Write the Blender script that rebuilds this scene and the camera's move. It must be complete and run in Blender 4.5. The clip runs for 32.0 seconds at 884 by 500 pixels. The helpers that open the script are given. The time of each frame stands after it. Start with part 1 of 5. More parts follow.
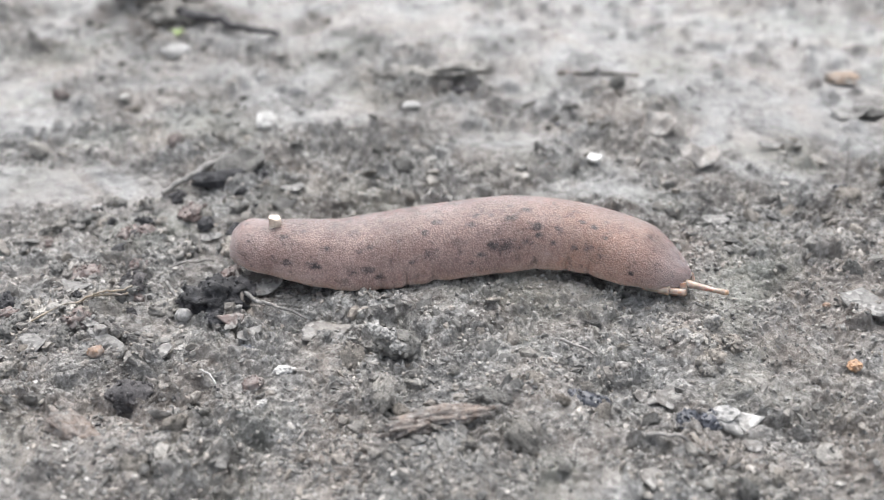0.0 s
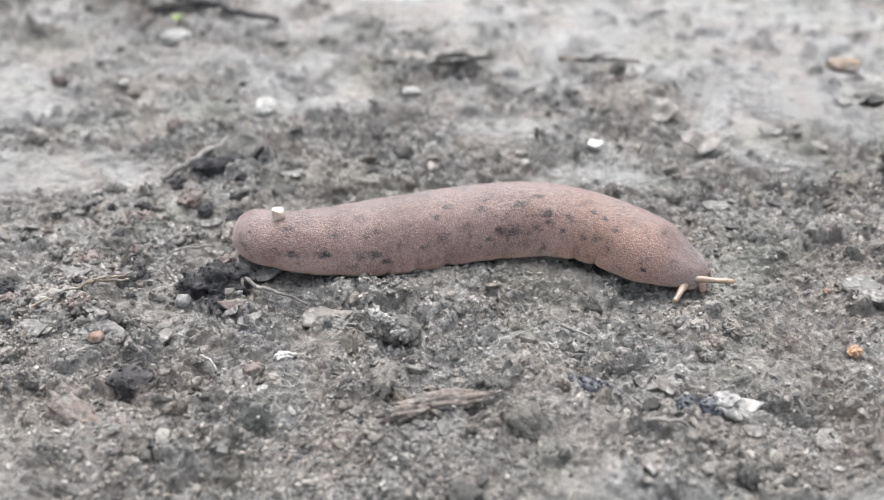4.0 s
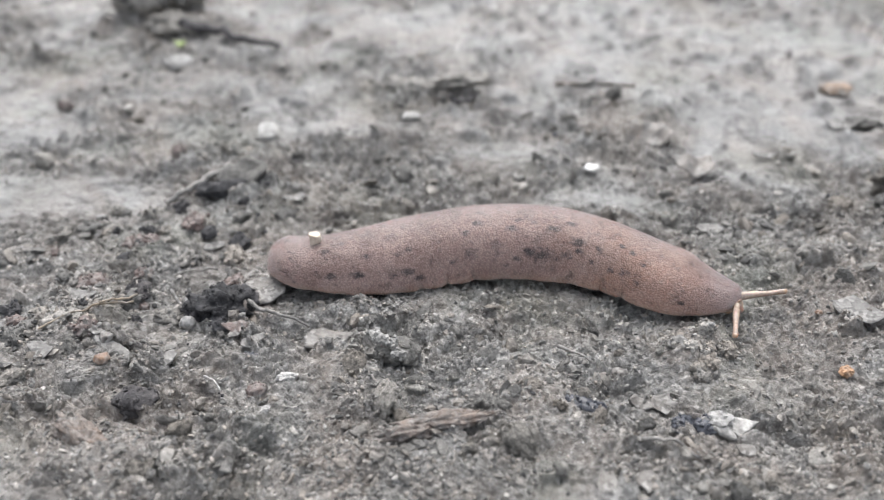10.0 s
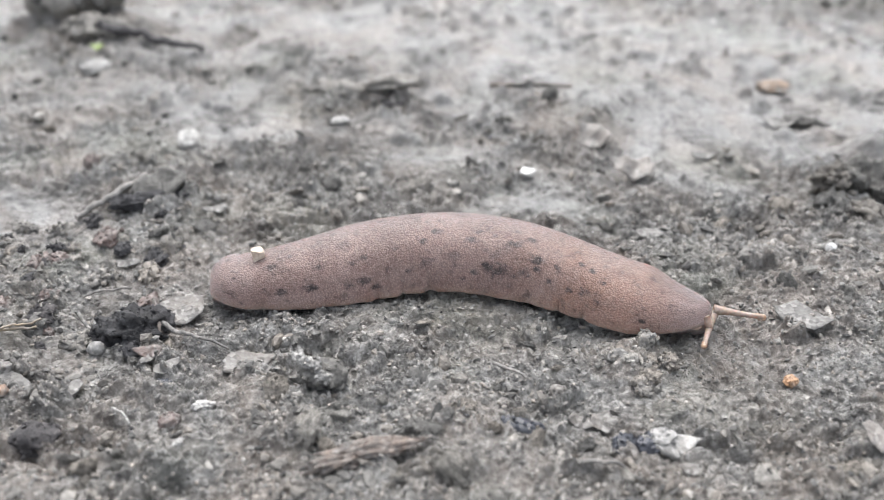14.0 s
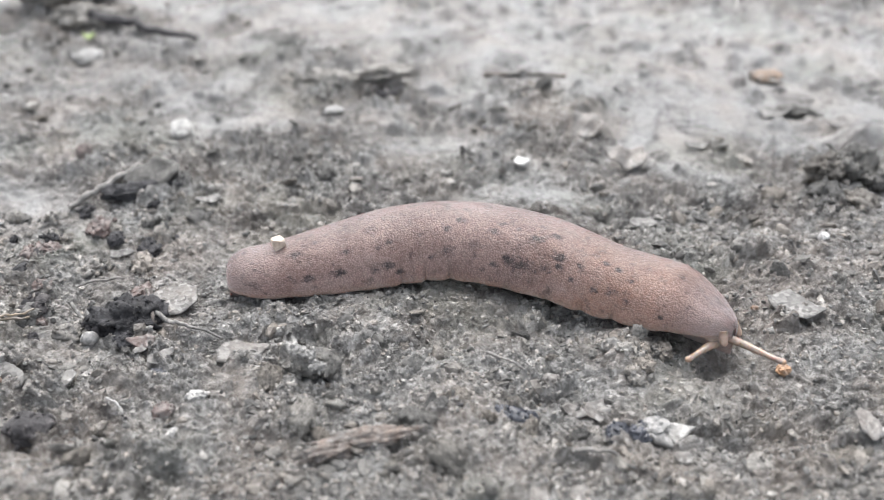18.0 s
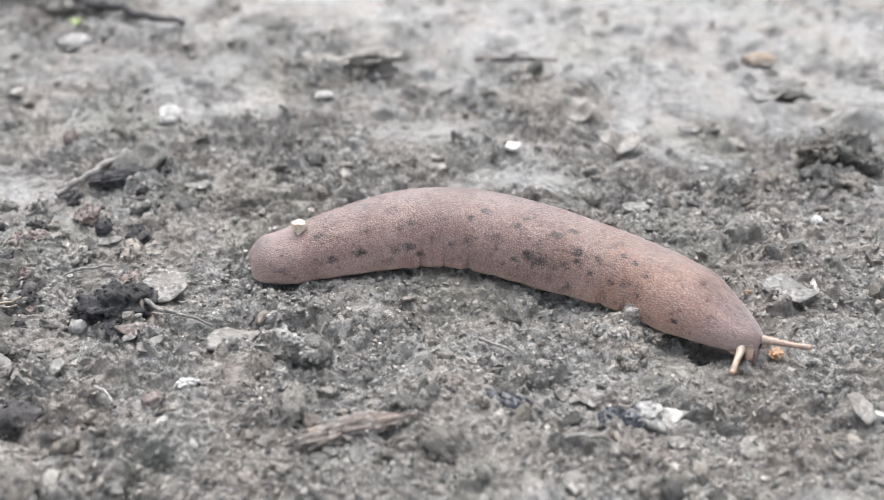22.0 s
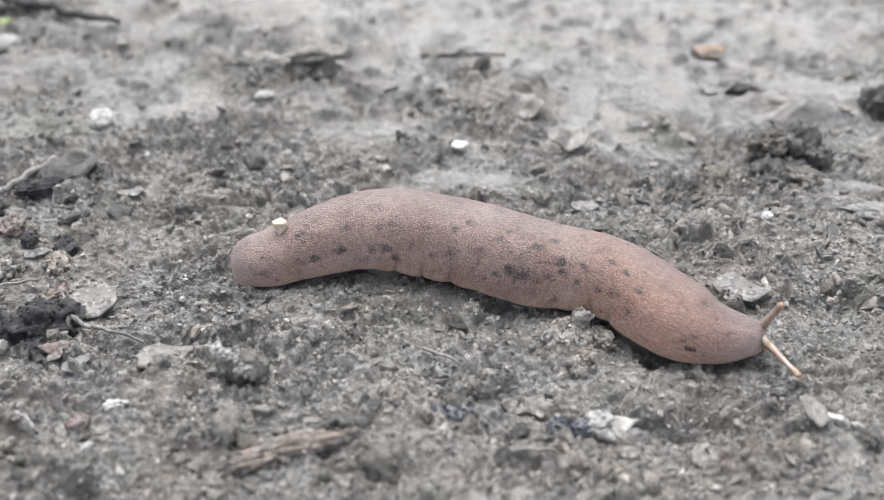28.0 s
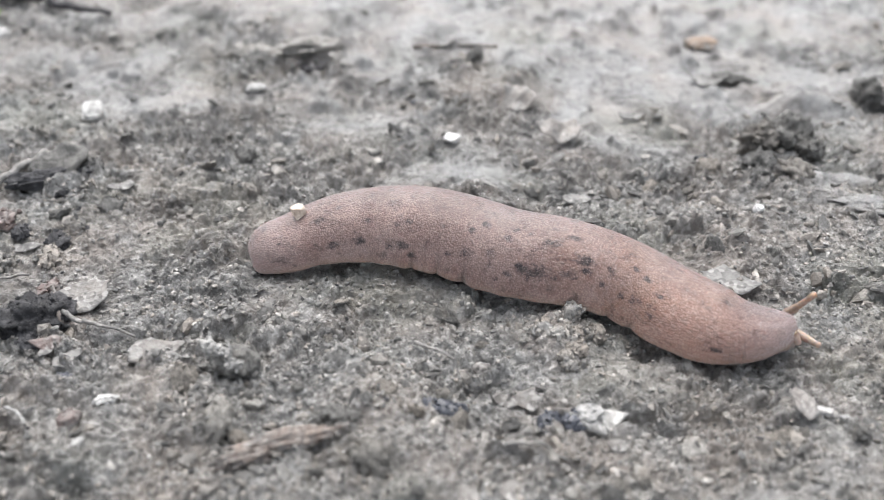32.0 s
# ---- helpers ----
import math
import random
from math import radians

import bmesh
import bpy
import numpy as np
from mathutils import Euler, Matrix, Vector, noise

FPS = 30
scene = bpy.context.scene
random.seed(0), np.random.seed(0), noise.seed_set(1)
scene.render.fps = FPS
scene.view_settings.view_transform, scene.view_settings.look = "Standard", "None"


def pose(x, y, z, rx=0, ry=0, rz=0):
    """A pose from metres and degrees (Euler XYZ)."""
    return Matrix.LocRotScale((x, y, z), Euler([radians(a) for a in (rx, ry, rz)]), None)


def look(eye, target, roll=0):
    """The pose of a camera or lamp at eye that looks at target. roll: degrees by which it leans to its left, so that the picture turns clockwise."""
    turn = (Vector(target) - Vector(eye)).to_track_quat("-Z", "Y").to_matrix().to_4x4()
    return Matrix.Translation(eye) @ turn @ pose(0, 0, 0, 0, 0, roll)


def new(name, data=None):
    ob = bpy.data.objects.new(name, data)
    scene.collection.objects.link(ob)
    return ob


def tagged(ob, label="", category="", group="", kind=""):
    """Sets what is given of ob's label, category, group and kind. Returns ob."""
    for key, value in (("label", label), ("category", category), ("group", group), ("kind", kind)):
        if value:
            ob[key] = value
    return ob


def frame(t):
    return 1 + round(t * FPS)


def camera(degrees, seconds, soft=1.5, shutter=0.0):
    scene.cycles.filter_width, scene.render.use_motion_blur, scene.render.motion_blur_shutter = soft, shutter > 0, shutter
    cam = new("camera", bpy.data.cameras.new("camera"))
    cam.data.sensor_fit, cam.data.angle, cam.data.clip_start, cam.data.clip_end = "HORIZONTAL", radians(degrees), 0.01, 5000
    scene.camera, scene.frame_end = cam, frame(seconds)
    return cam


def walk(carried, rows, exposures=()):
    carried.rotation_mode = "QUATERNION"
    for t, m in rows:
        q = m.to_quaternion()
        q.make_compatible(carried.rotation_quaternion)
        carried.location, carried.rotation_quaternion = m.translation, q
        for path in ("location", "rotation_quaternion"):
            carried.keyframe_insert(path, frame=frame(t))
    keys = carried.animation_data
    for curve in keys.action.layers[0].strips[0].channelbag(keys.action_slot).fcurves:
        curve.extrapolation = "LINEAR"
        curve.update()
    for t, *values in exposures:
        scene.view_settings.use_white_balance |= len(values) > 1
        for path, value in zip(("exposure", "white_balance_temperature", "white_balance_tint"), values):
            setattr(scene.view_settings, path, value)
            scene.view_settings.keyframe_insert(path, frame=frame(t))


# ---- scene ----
cam = camera(52.0, 32.0, soft=1.0)
cam.data.dof.use_dof = True
cam.data.dof.focus_distance = 0.1055
cam.data.dof.aperture_fstop = 22
walk(cam, [
    (0, look((-0.00183, -0.10189, 0.06577), (-0.00839, -0.00123, 0.00079), -0.729)),
    (0.5, look((-0.00189, -0.10189, 0.06574), (-0.00831, -0.00132, 0.00059), -0.681)),
    (1, look((-0.00192, -0.10188, 0.06571), (-0.00826, -0.00143, 0.00038), -0.630)),
    (1.5, look((-0.00190, -0.10200, 0.06566), (-0.00824, -0.00165, 0.00017), -0.654)),
    (2, look((-0.00193, -0.10175, 0.06566), (-0.00823, -0.00169, -0.00029), -0.625)),
    (2.5, look((-0.00194, -0.10204, 0.06577), (-0.00824, -0.00208, -0.00033), -0.634)),
    (3, look((-0.00188, -0.10187, 0.06563), (-0.00830, -0.00205, -0.00066), -0.671)),
    (3.5, look((-0.00199, -0.10187, 0.06552), (-0.00841, -0.00216, -0.00093), -0.663)),
    (5.5, look((-0.00186, -0.10234, 0.06598), (-0.00832, -0.00221, 0.00017), -0.720)),
    (6, look((-0.00187, -0.10245, 0.06612), (-0.00835, -0.00218, 0.00051), -0.704)),
    (6.5, look((-0.00190, -0.10262, 0.06622), (-0.00842, -0.00218, 0.00087), -0.695)),
    (7, look((-0.00176, -0.10232, 0.06608), (-0.00846, -0.00191, 0.00071), -0.767)),
    (7.5, look((-0.00191, -0.10262, 0.06609), (-0.00848, -0.00200, 0.00102), -0.671)),
    (8, look((-0.00181, -0.10315, 0.06663), (-0.00844, -0.00235, 0.00187), -0.714)),
    (8.5, look((-0.00173, -0.10314, 0.06657), (-0.00844, -0.00221, 0.00200), -0.782)),
    (9, look((-0.00174, -0.10324, 0.06661), (-0.00843, -0.00219, 0.00223), -0.764)),
    (9.5, look((-0.00167, -0.10325, 0.06664), (-0.00833, -0.00209, 0.00243), -0.761)),
    (10, look((-0.00184, -0.10369, 0.06693), (-0.00825, -0.00240, 0.00290), -0.712)),
    (10.5, look((-0.00121, -0.10398, 0.06754), (-0.00770, -0.00247, 0.00386), -0.757)),
    (11, look((-0.00004, -0.10069, 0.06651), (-0.00487, 0.00096, 0.00292), -0.425)),
    (11.5, look((0.00022, -0.09712, 0.06412), (-0.00220, 0.00419, -0.00015), -0.008)),
    (12, look((0.00012, -0.09738, 0.06450), (-0.00096, 0.00374, -0.00011), 0.158)),
    (12.4, look((0.00006, -0.09736, 0.06462), (-0.00032, 0.00370, -0.00008), 0.179)),
    (12.5, look((0.00008, -0.09739, 0.06464), (-0.00019, 0.00361, -0.00015), 0.175)),
    (13, look((0.00023, -0.09769, 0.06476), (0.00029, 0.00342, 0.00013), 0.094)),
    (13.5, look((0.00025, -0.09771, 0.06490), (0.00057, 0.00365, 0.00067), 0.052)),
    (14, look((0.00024, -0.09766, 0.06495), (0.00071, 0.00379, 0.00087), 0.076)),
    (14.5, look((0.00024, -0.09786, 0.06492), (0.00086, 0.00375, 0.00108), 0.100)),
    (16.5, look((0.00027, -0.09797, 0.06503), (0.00107, 0.00292, 0.00005), 0.125)),
    (17, look((0.00021, -0.09806, 0.06512), (0.00115, 0.00280, 0.00011), 0.163)),
    (17.5, look((0.00038, -0.09797, 0.06509), (0.00132, 0.00290, 0.00010), 0.171)),
    (18, look((0.00027, -0.09771, 0.06484), (0.00152, 0.00307, -0.00029), 0.258)),
    (18.5, look((0.00038, -0.09775, 0.06491), (0.00170, 0.00284, -0.00051), 0.247)),
    (19, look((0.00041, -0.09817, 0.06515), (0.00194, 0.00241, -0.00027), 0.263)),
    (19.5, look((0.00035, -0.09800, 0.06504), (0.00207, 0.00276, -0.00011), 0.320)),
    (20, look((0.00048, -0.09748, 0.06477), (0.00238, 0.00335, -0.00027), 0.313)),
    (20.5, look((0.00051, -0.09710, 0.06436), (0.00252, 0.00352, -0.00100), 0.269)),
    (21, look((0.00045, -0.09682, 0.06417), (0.00261, 0.00328, -0.00197), 0.273)),
    (21.5, look((0.00043, -0.09700, 0.06429), (0.00273, 0.00270, -0.00245), 0.269)),
    (22, look((0.00041, -0.09712, 0.06433), (0.00264, 0.00266, -0.00229), 0.273)),
    (22.5, look((0.00049, -0.09679, 0.06411), (0.00248, 0.00311, -0.00234), 0.245)),
    (23, look((0.00035, -0.09667, 0.06405), (0.00222, 0.00332, -0.00227), 0.269)),
    (23.5, look((0.00034, -0.09639, 0.06385), (0.00217, 0.00361, -0.00246), 0.307)),
    (24, look((0.00046, -0.09675, 0.06405), (0.00213, 0.00313, -0.00243), 0.241)),
    (24.5, look((0.00045, -0.09669, 0.06409), (0.00220, 0.00297, -0.00273), 0.238)),
    (25, look((0.00044, -0.09676, 0.06419), (0.00227, 0.00277, -0.00283), 0.268)),
    (25.5, look((0.00154, -0.09551, 0.06405), (0.00369, 0.00390, -0.00312), 0.242)),
    (27.5, look((0.00264, -0.09366, 0.06363), (0.00914, 0.00554, -0.00358), 0.466)),
    (28, look((0.00286, -0.09318, 0.06338), (0.01002, 0.00588, -0.00398), 0.574)),
    (28.5, look((0.00283, -0.09318, 0.06341), (0.01050, 0.00557, -0.00434), 0.660)),
    (29, look((0.00284, -0.09316, 0.06350), (0.01074, 0.00535, -0.00458), 0.692)),
    (29.5, look((0.00281, -0.09313, 0.06341), (0.01075, 0.00540, -0.00463), 0.746)),
    (30, look((0.00307, -0.09291, 0.06368), (0.01118, 0.00553, -0.00447), 0.788)),
    (30.5, look((0.00291, -0.09305, 0.06343), (0.01095, 0.00549, -0.00457), 0.728)),
    (31, look((0.00287, -0.09277, 0.06320), (0.01092, 0.00567, -0.00495), 0.756)),
    (31.5, look((0.00283, -0.09297, 0.06346), (0.01083, 0.00534, -0.00489), 0.753)),
    (32, look((0.00329, -0.09295, 0.06377), (0.01105, 0.00528, -0.00471), 0.683)),
], exposures=((0, 1.29), (2, 1.27), (6, 1.23), (8, 1.19), (9, 1.13), (10, 1.07), (11, 0.97), (12, 1.13), (13, 1.19), (17, 1.23), (19, 1.25), (22, 1.30), (25, 1.25), (28, 1.17), (30, 1.15), (32, 1.25)))

# ---- light ----
world = bpy.data.worlds.new("overcast_sky")
scene.world = world
world.use_nodes = True
wn = world.node_tree.nodes
wl = world.node_tree.links
wn.clear()
sky = wn.new("ShaderNodeTexSky")
sky.sky_type = "NISHITA"
sky.sun_disc = False
sky.sun_elevation = radians(58)
sky.sun_rotation = radians(-11)
sky.dust_density = 4.0
pale = wn.new("ShaderNodeHueSaturation")
pale.inputs["Saturation"].default_value = 0.34
back = wn.new("ShaderNodeBackground")
back.inputs["Strength"].default_value = 0.15
wout = wn.new("ShaderNodeOutputWorld")
wl.new(sky.outputs[0], pale.inputs["Color"])
wl.new(pale.outputs[0], back.inputs["Color"])
wl.new(back.outputs[0], wout.inputs["Surface"])

sun = new("sun", bpy.data.lights.new("sun", "SUN"))
sun.data.energy = 1.25
sun.data.angle = radians(48)
sun.data.color = (1.0, 0.985, 0.97)
sun.matrix_world = look((0.05, 0.24, 0.95), (0, 0, 0))

# ---- materials ----
CM = 0.01


class Mat:
    """A small builder for node materials."""

    def __init__(self, name, rough=0.6, spec=0.5):
        self.m = bpy.data.materials.new(name)
        self.m.use_nodes = True
        self.t = self.m.node_tree
        self.b = self.t.nodes["Principled BSDF"]
        self.b.inputs["Roughness"].default_value = rough
        self.b.inputs["Specular IOR Level"].default_value = spec

    def node(self, kind, **values):
        n = self.t.nodes.new(kind)
        for key, value in values.items():
            n.inputs[key.replace("_", " ")].default_value = value
        return n

    def link(self, a, b):
        self.t.links.new(a, b)

    def coords(self, attr=""):
        if attr:
            n = self.t.nodes.new("ShaderNodeAttribute")
            n.attribute_name = attr
            return n.outputs["Vector"]
        return self.t.nodes.new("ShaderNodeTexCoord").outputs["Object"]

    def noise(self, co, scale, detail=4.0, rough=0.6, distort=0.0):
        n = self.node("ShaderNodeTexNoise", Scale=scale, Detail=detail, Roughness=rough, Distortion=distort)
        self.link(co, n.inputs["Vector"])
        return n.outputs["Fac"]

    def voronoi(self, co, scale, feature="F1"):
        n = self.node("ShaderNodeTexVoronoi", Scale=scale)
        n.feature = feature
        self.link(co, n.inputs["Vector"])
        return n

    def ramp(self, fac, *stops):
        n = self.t.nodes.new("ShaderNodeValToRGB")
        els = n.color_ramp.elements
        while len(els) < len(stops):
            els.new(0.5)
        for e, (p, c) in zip(els, stops):
            e.position = p
            e.color = (*c, 1) if len(c) == 3 else (c[0], c[0], c[0], 1)
        self.link(fac, n.inputs["Fac"])
        return n.outputs["Color"]

    def mix(self, fac, a, b, mode="MIX"):
        n = self.t.nodes.new("ShaderNodeMix")
        n.data_type, n.blend_type = "RGBA", mode
        for socket, value in ((n.inputs[0], fac), (n.inputs[6], a), (n.inputs[7], b)):
            if isinstance(value, (int, float)):
                socket.default_value = value
            elif isinstance(value, tuple):
                socket.default_value = (*value, 1)
            else:
                self.link(value, socket)
        return n.outputs[2]

    def math(self, op, a, b=0.0):
        n = self.t.nodes.new("ShaderNodeMath")
        n.operation = op
        for socket, value in zip(n.inputs, (a, b)):
            if isinstance(value, (int, float)):
                socket.default_value = value
            else:
                self.link(value, socket)
        return n.outputs[0]

    def bump(self, height, distance, strength=1.0, under=None):
        n = self.node("ShaderNodeBump", Distance=distance, Strength=strength)
        self.link(height, n.inputs["Height"])
        if under:
            self.link(under, n.inputs["Normal"])
        self.link(n.outputs[0], self.b.inputs["Normal"])
        return n.outputs[0]

    def colour(self, c):
        self.link(c, self.b.inputs["Base Color"]) if not isinstance(c, tuple) else None

    def gloss(self, fac, low, high):
        self.link(self.ramp(fac, (0.3, (low,)), (0.7, (high,))), self.b.inputs["Roughness"])


def mud_material():
    m = Mat("wet_grey_mud", 0.5)
    co = m.coords()
    crumb = m.t.nodes.new("ShaderNodeAttribute")
    crumb.attribute_name = "crumbly"
    big = m.noise(co, 22, 3)
    mid = m.noise(co, 160, 5, 0.65)
    fine = m.noise(co, 1100, 5, 0.7, 0.6)
    smooth = m.ramp(mid, (0.25, (0.30, 0.299, 0.295)), (0.55, (0.36, 0.359, 0.354)), (0.8, (0.425, 0.423, 0.417)))
    soil = m.ramp(fine, (0.28, (0.105, 0.103, 0.098)), (0.5, (0.262, 0.257, 0.247)), (0.70, (0.50, 0.49, 0.474)))
    base = m.mix(crumb.outputs["Fac"], smooth, soil)
    stir = m.node("ShaderNodeTexNoise", Scale=900.0, Detail=3.0)
    m.link(co, stir.inputs["Vector"])
    small = m.t.nodes.new("ShaderNodeVectorMath")
    small.operation = "MULTIPLY_ADD"
    small.inputs[1].default_value = (0.0012, 0.0012, 0.0012)
    m.link(stir.outputs["Color"], small.inputs[0])
    m.link(co, small.inputs[2])
    for size, dark_tone, pale_tone in ((700, 0.66, 1.28), (1700, 0.55, 1.50)):
        cell = m.voronoi(small.outputs[0], size)
        tone = m.mix(crumb.outputs["Fac"], (1.0, 1.0, 1.0), m.ramp(cell.outputs["Color"], (0.1, (dark_tone,)), (0.45, (0.98,)), (0.75, (1.06,)), (0.95, (pale_tone,))))
        base = m.mix(1.0, base, tone, "MULTIPLY")
    brown = m.ramp(m.noise(co, 70, 4, 0.6, 0.6), (0.42, (0.0,)), (0.66, (0.62,)))
    base = m.mix(brown, base, m.mix(0.6, base, (0.33, 0.26, 0.212)))
    green = m.ramp(m.noise(co, 48, 3, 0.5), (0.52, (0.0,)), (0.68, (0.4,)))
    base = m.mix(green, base, (0.20, 0.212, 0.175))
    dark = m.ramp(m.noise(co, 110, 5, 0.7, 0.8), (0.36, (0.42,)), (0.48, (1.0,)))
    base = m.mix(1.0, base, dark, "MULTIPLY")
    base = m.mix(0.35, base, m.ramp(big, (0.3, (0.78,)), (0.7, (1.2,))), "MULTIPLY")
    m.colour(base)
    m.gloss(m.noise(co, 90, 4), 0.18, 0.42)
    b1 = m.bump(fine, 0.0008, 0.9)
    m.bump(m.noise(co, 3000, 4, 0.7, 0.4), 0.00035, 1.0, b1)
    return m.m


def soil_material(name, dark, mid, light, scale=900, rough=0.6, island=False, bump=0.0004):
    m = Mat(name, rough)
    co = m.coords()
    fine = m.noise(co, scale, 5, 0.7, 0.4)
    base = m.ramp(fine, (0.3, dark), (0.52, mid), (0.75, light))
    if island:
        geo = m.t.nodes.new("ShaderNodeNewGeometry")
        vary = geo.outputs["Random Per Island"]
    else:
        vary = m.t.nodes.new("ShaderNodeObjectInfo").outputs["Random"]
    base = m.mix(1.0, base, m.ramp(vary, (0.0, (0.42, 0.42, 0.42)), (0.5, (0.95, 0.94, 0.92)), (0.8, (1.15, 1.05, 0.96)), (1.0, (1.75, 1.72, 1.68))), "MULTIPLY")
    m.colour(base)
    m.gloss(m.noise(co, scale * 0.4, 3), rough - 0.15, rough + 0.12)
    b1 = m.bump(fine, bump, 0.8)
    m.bump(m.noise(co, scale * 3.5, 3, 0.7), bump * 0.35, 0.7, b1)
    return m.m


def skin_material():
    m = Mat("granular_slug_skin", 0.36, 0.32)
    co = m.coords("rest")
    along = m.t.nodes.new("ShaderNodeSeparateXYZ")
    m.link(co, along.inputs[0])
    wob = m.t.nodes.new("ShaderNodeVectorMath")
    wob.operation = "ADD"
    stir = m.node("ShaderNodeTexNoise", Scale=30.0, Detail=2.0)
    m.link(co, stir.inputs["Vector"])
    small = m.t.nodes.new("ShaderNodeVectorMath")
    small.operation = "SCALE"
    small.inputs["Scale"].default_value = 0.03
    m.link(stir.outputs["Color"], small.inputs[0])
    m.link(co, wob.inputs[0])
    m.link(small.outputs[0], wob.inputs[1])
    grain = m.voronoi(wob.outputs[0], 44)
    fine = m.voronoi(co, 80)
    cloud = m.noise(co, 2.0, 5, 0.65)
    body = m.ramp(cloud, (0.3, (0.150, 0.094, 0.084)), (0.5, (0.215, 0.143, 0.130)), (0.7, (0.280, 0.200, 0.185)))
    warm = m.ramp(m.math("DIVIDE", along.outputs[0], 6.6), (0.58, (0.0,)), (0.72, (0.56,)), (0.86, (0.50,)), (0.95, (0.05,)))
    warm = m.mix(1.0, warm, m.ramp(m.noise(co, 0.9, 3), (0.35, (0.25,)), (0.6, (1.0,))), "MULTIPLY")
    body = m.mix(warm, body, (0.32, 0.160, 0.098))
    ends = m.ramp(m.math("DIVIDE", along.outputs[0], 6.6), (0.0, (0.4,)), (0.1, (0.0,)), (0.9, (0.0,)), (0.97, (0.6,)))
    body = m.mix(ends, body, (0.33, 0.265, 0.265))
    # Dark back and pale fringe, exaggerated to offset top light; ridge highlight painted in.
    pigment_and_light = m.ramp(m.math("DIVIDE", along.outputs[1], 2.0), (0.05, (1.50, 1.44, 1.40)), (0.16, (1.16, 1.12, 1.10)), (0.28, (1.02, 0.98, 0.96)), (0.34, (1.06, 1.04, 1.03)), (0.39, (0.84, 0.80, 0.79)), (0.46, (0.74, 0.735, 0.75)))
    body = m.mix(1.0, body, pigment_and_light, "MULTIPLY")
    speck = m.ramp(m.noise(co, 6.0, 4, 0.7), (0.33, (0.42,)), (0.45, (1.0,)))
    body = m.mix(1.0, body, speck, "MULTIPLY")
    spot = m.t.nodes.new("ShaderNodeAttribute")
    spot.attribute_name = "spot"
    ragged = m.math("ADD", spot.outputs["Fac"], m.math("MULTIPLY", m.math("SUBTRACT", m.noise(co, 19, 5, 0.75), 0.47), 1.9))
    mask = m.ramp(m.math("MULTIPLY", ragged, m.ramp(spot.outputs["Fac"], (0.0, (0.0,)), (0.25, (1.0,)))), (0.30, (0.0,)), (0.74, (0.93,)))
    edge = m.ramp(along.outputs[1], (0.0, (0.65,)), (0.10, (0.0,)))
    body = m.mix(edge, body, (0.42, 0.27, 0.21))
    body = m.mix(mask, body, (0.026, 0.020, 0.022))
    dots = m.ramp(grain.outputs["Distance"], (0.10, (1.10,)), (0.34, (1.0,)), (0.7, (0.72,)))
    body = m.mix(m.ramp(grain.outputs["Distance"], (0.10, (0.34,)), (0.34, (0.0,))), body, (0.45, 0.365, 0.335))
    body = m.mix(m.ramp(m.noise(co, 13, 3, 0.7), (0.42, (0.0,)), (0.62, (0.22,))), body, (0.42, 0.31, 0.28))
    body = m.mix(0.85, body, dots, "MULTIPLY")
    pale = m.ramp(m.voronoi(co, 20).outputs["Distance"], (0.035, (0.5,)), (0.09, (0.0,)))
    body = m.mix(pale, body, (0.52, 0.44, 0.40))
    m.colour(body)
    m.b.inputs["Sheen Weight"].default_value = 0.26
    m.b.inputs["Sheen Roughness"].default_value = 0.4
    m.b.inputs["Sheen Tint"].default_value = (0.86, 0.84, 0.86, 1)
    m.b.inputs["Subsurface Weight"].default_value = 0.55
    m.b.inputs["Subsurface Radius"].default_value = (0.0022, 0.0012, 0.0010)
    m.b.inputs["Subsurface Scale"].default_value = 1.0
    h = m.math("SUBTRACT", 1.0, grain.outputs["Distance"])
    b1 = m.bump(h, 0.00011, 0.7)
    b2 = m.bump(m.math("SUBTRACT", 1.0, fine.outputs["Distance"]), 0.00002, 0.5, b1)
    m.bump(m.noise(co, 2.2, 2), 0.0008, 0.3, b2)
    return m.m


def plain_material(name, a, b, scale=600, rough=0.5, bump=0.0001, spec=0.5, translucent=0.0, dirt=0.0):
    m = Mat(name, rough, spec)
    co = m.coords()
    n = m.noise(co, scale, 5, 0.65, 0.3)
    base = m.ramp(n, (0.3, a), (0.7, b))
    if dirt:
        cell = m.voronoi(co, 1900)
        soil = m.ramp(cell.outputs["Color"], (0.1, (0.06, 0.058, 0.055)), (0.5, (0.15, 0.146, 0.139)), (0.95, (0.30, 0.293, 0.282)))
        where = m.ramp(m.math("ADD", m.noise(co, 260, 4, 0.7, 0.5), m.math("MULTIPLY", m.noise(co, 1400, 3), 0.4)), (0.62 - 0.28 * dirt, (0.0,)), (0.95 - 0.3 * dirt, (0.95,)))
        base = m.mix(where, base, soil)
        m.gloss(m.noise(co, 300, 3), rough - 0.1, rough + 0.2)
        b1 = m.bump(cell.outputs["Distance"], 0.00012, 0.6)
        m.bump(n, bump * 1.5, 0.8, b1)
    else:
        m.bump(n, bump, 0.7)
    m.colour(base)
    if translucent:
        m.b.inputs["Subsurface Weight"].default_value = translucent
        m.b.inputs["Subsurface Radius"].default_value = (0.0012, 0.0006, 0.0003)
        m.b.inputs["Subsurface Scale"].default_value = 1.0
    return m.m


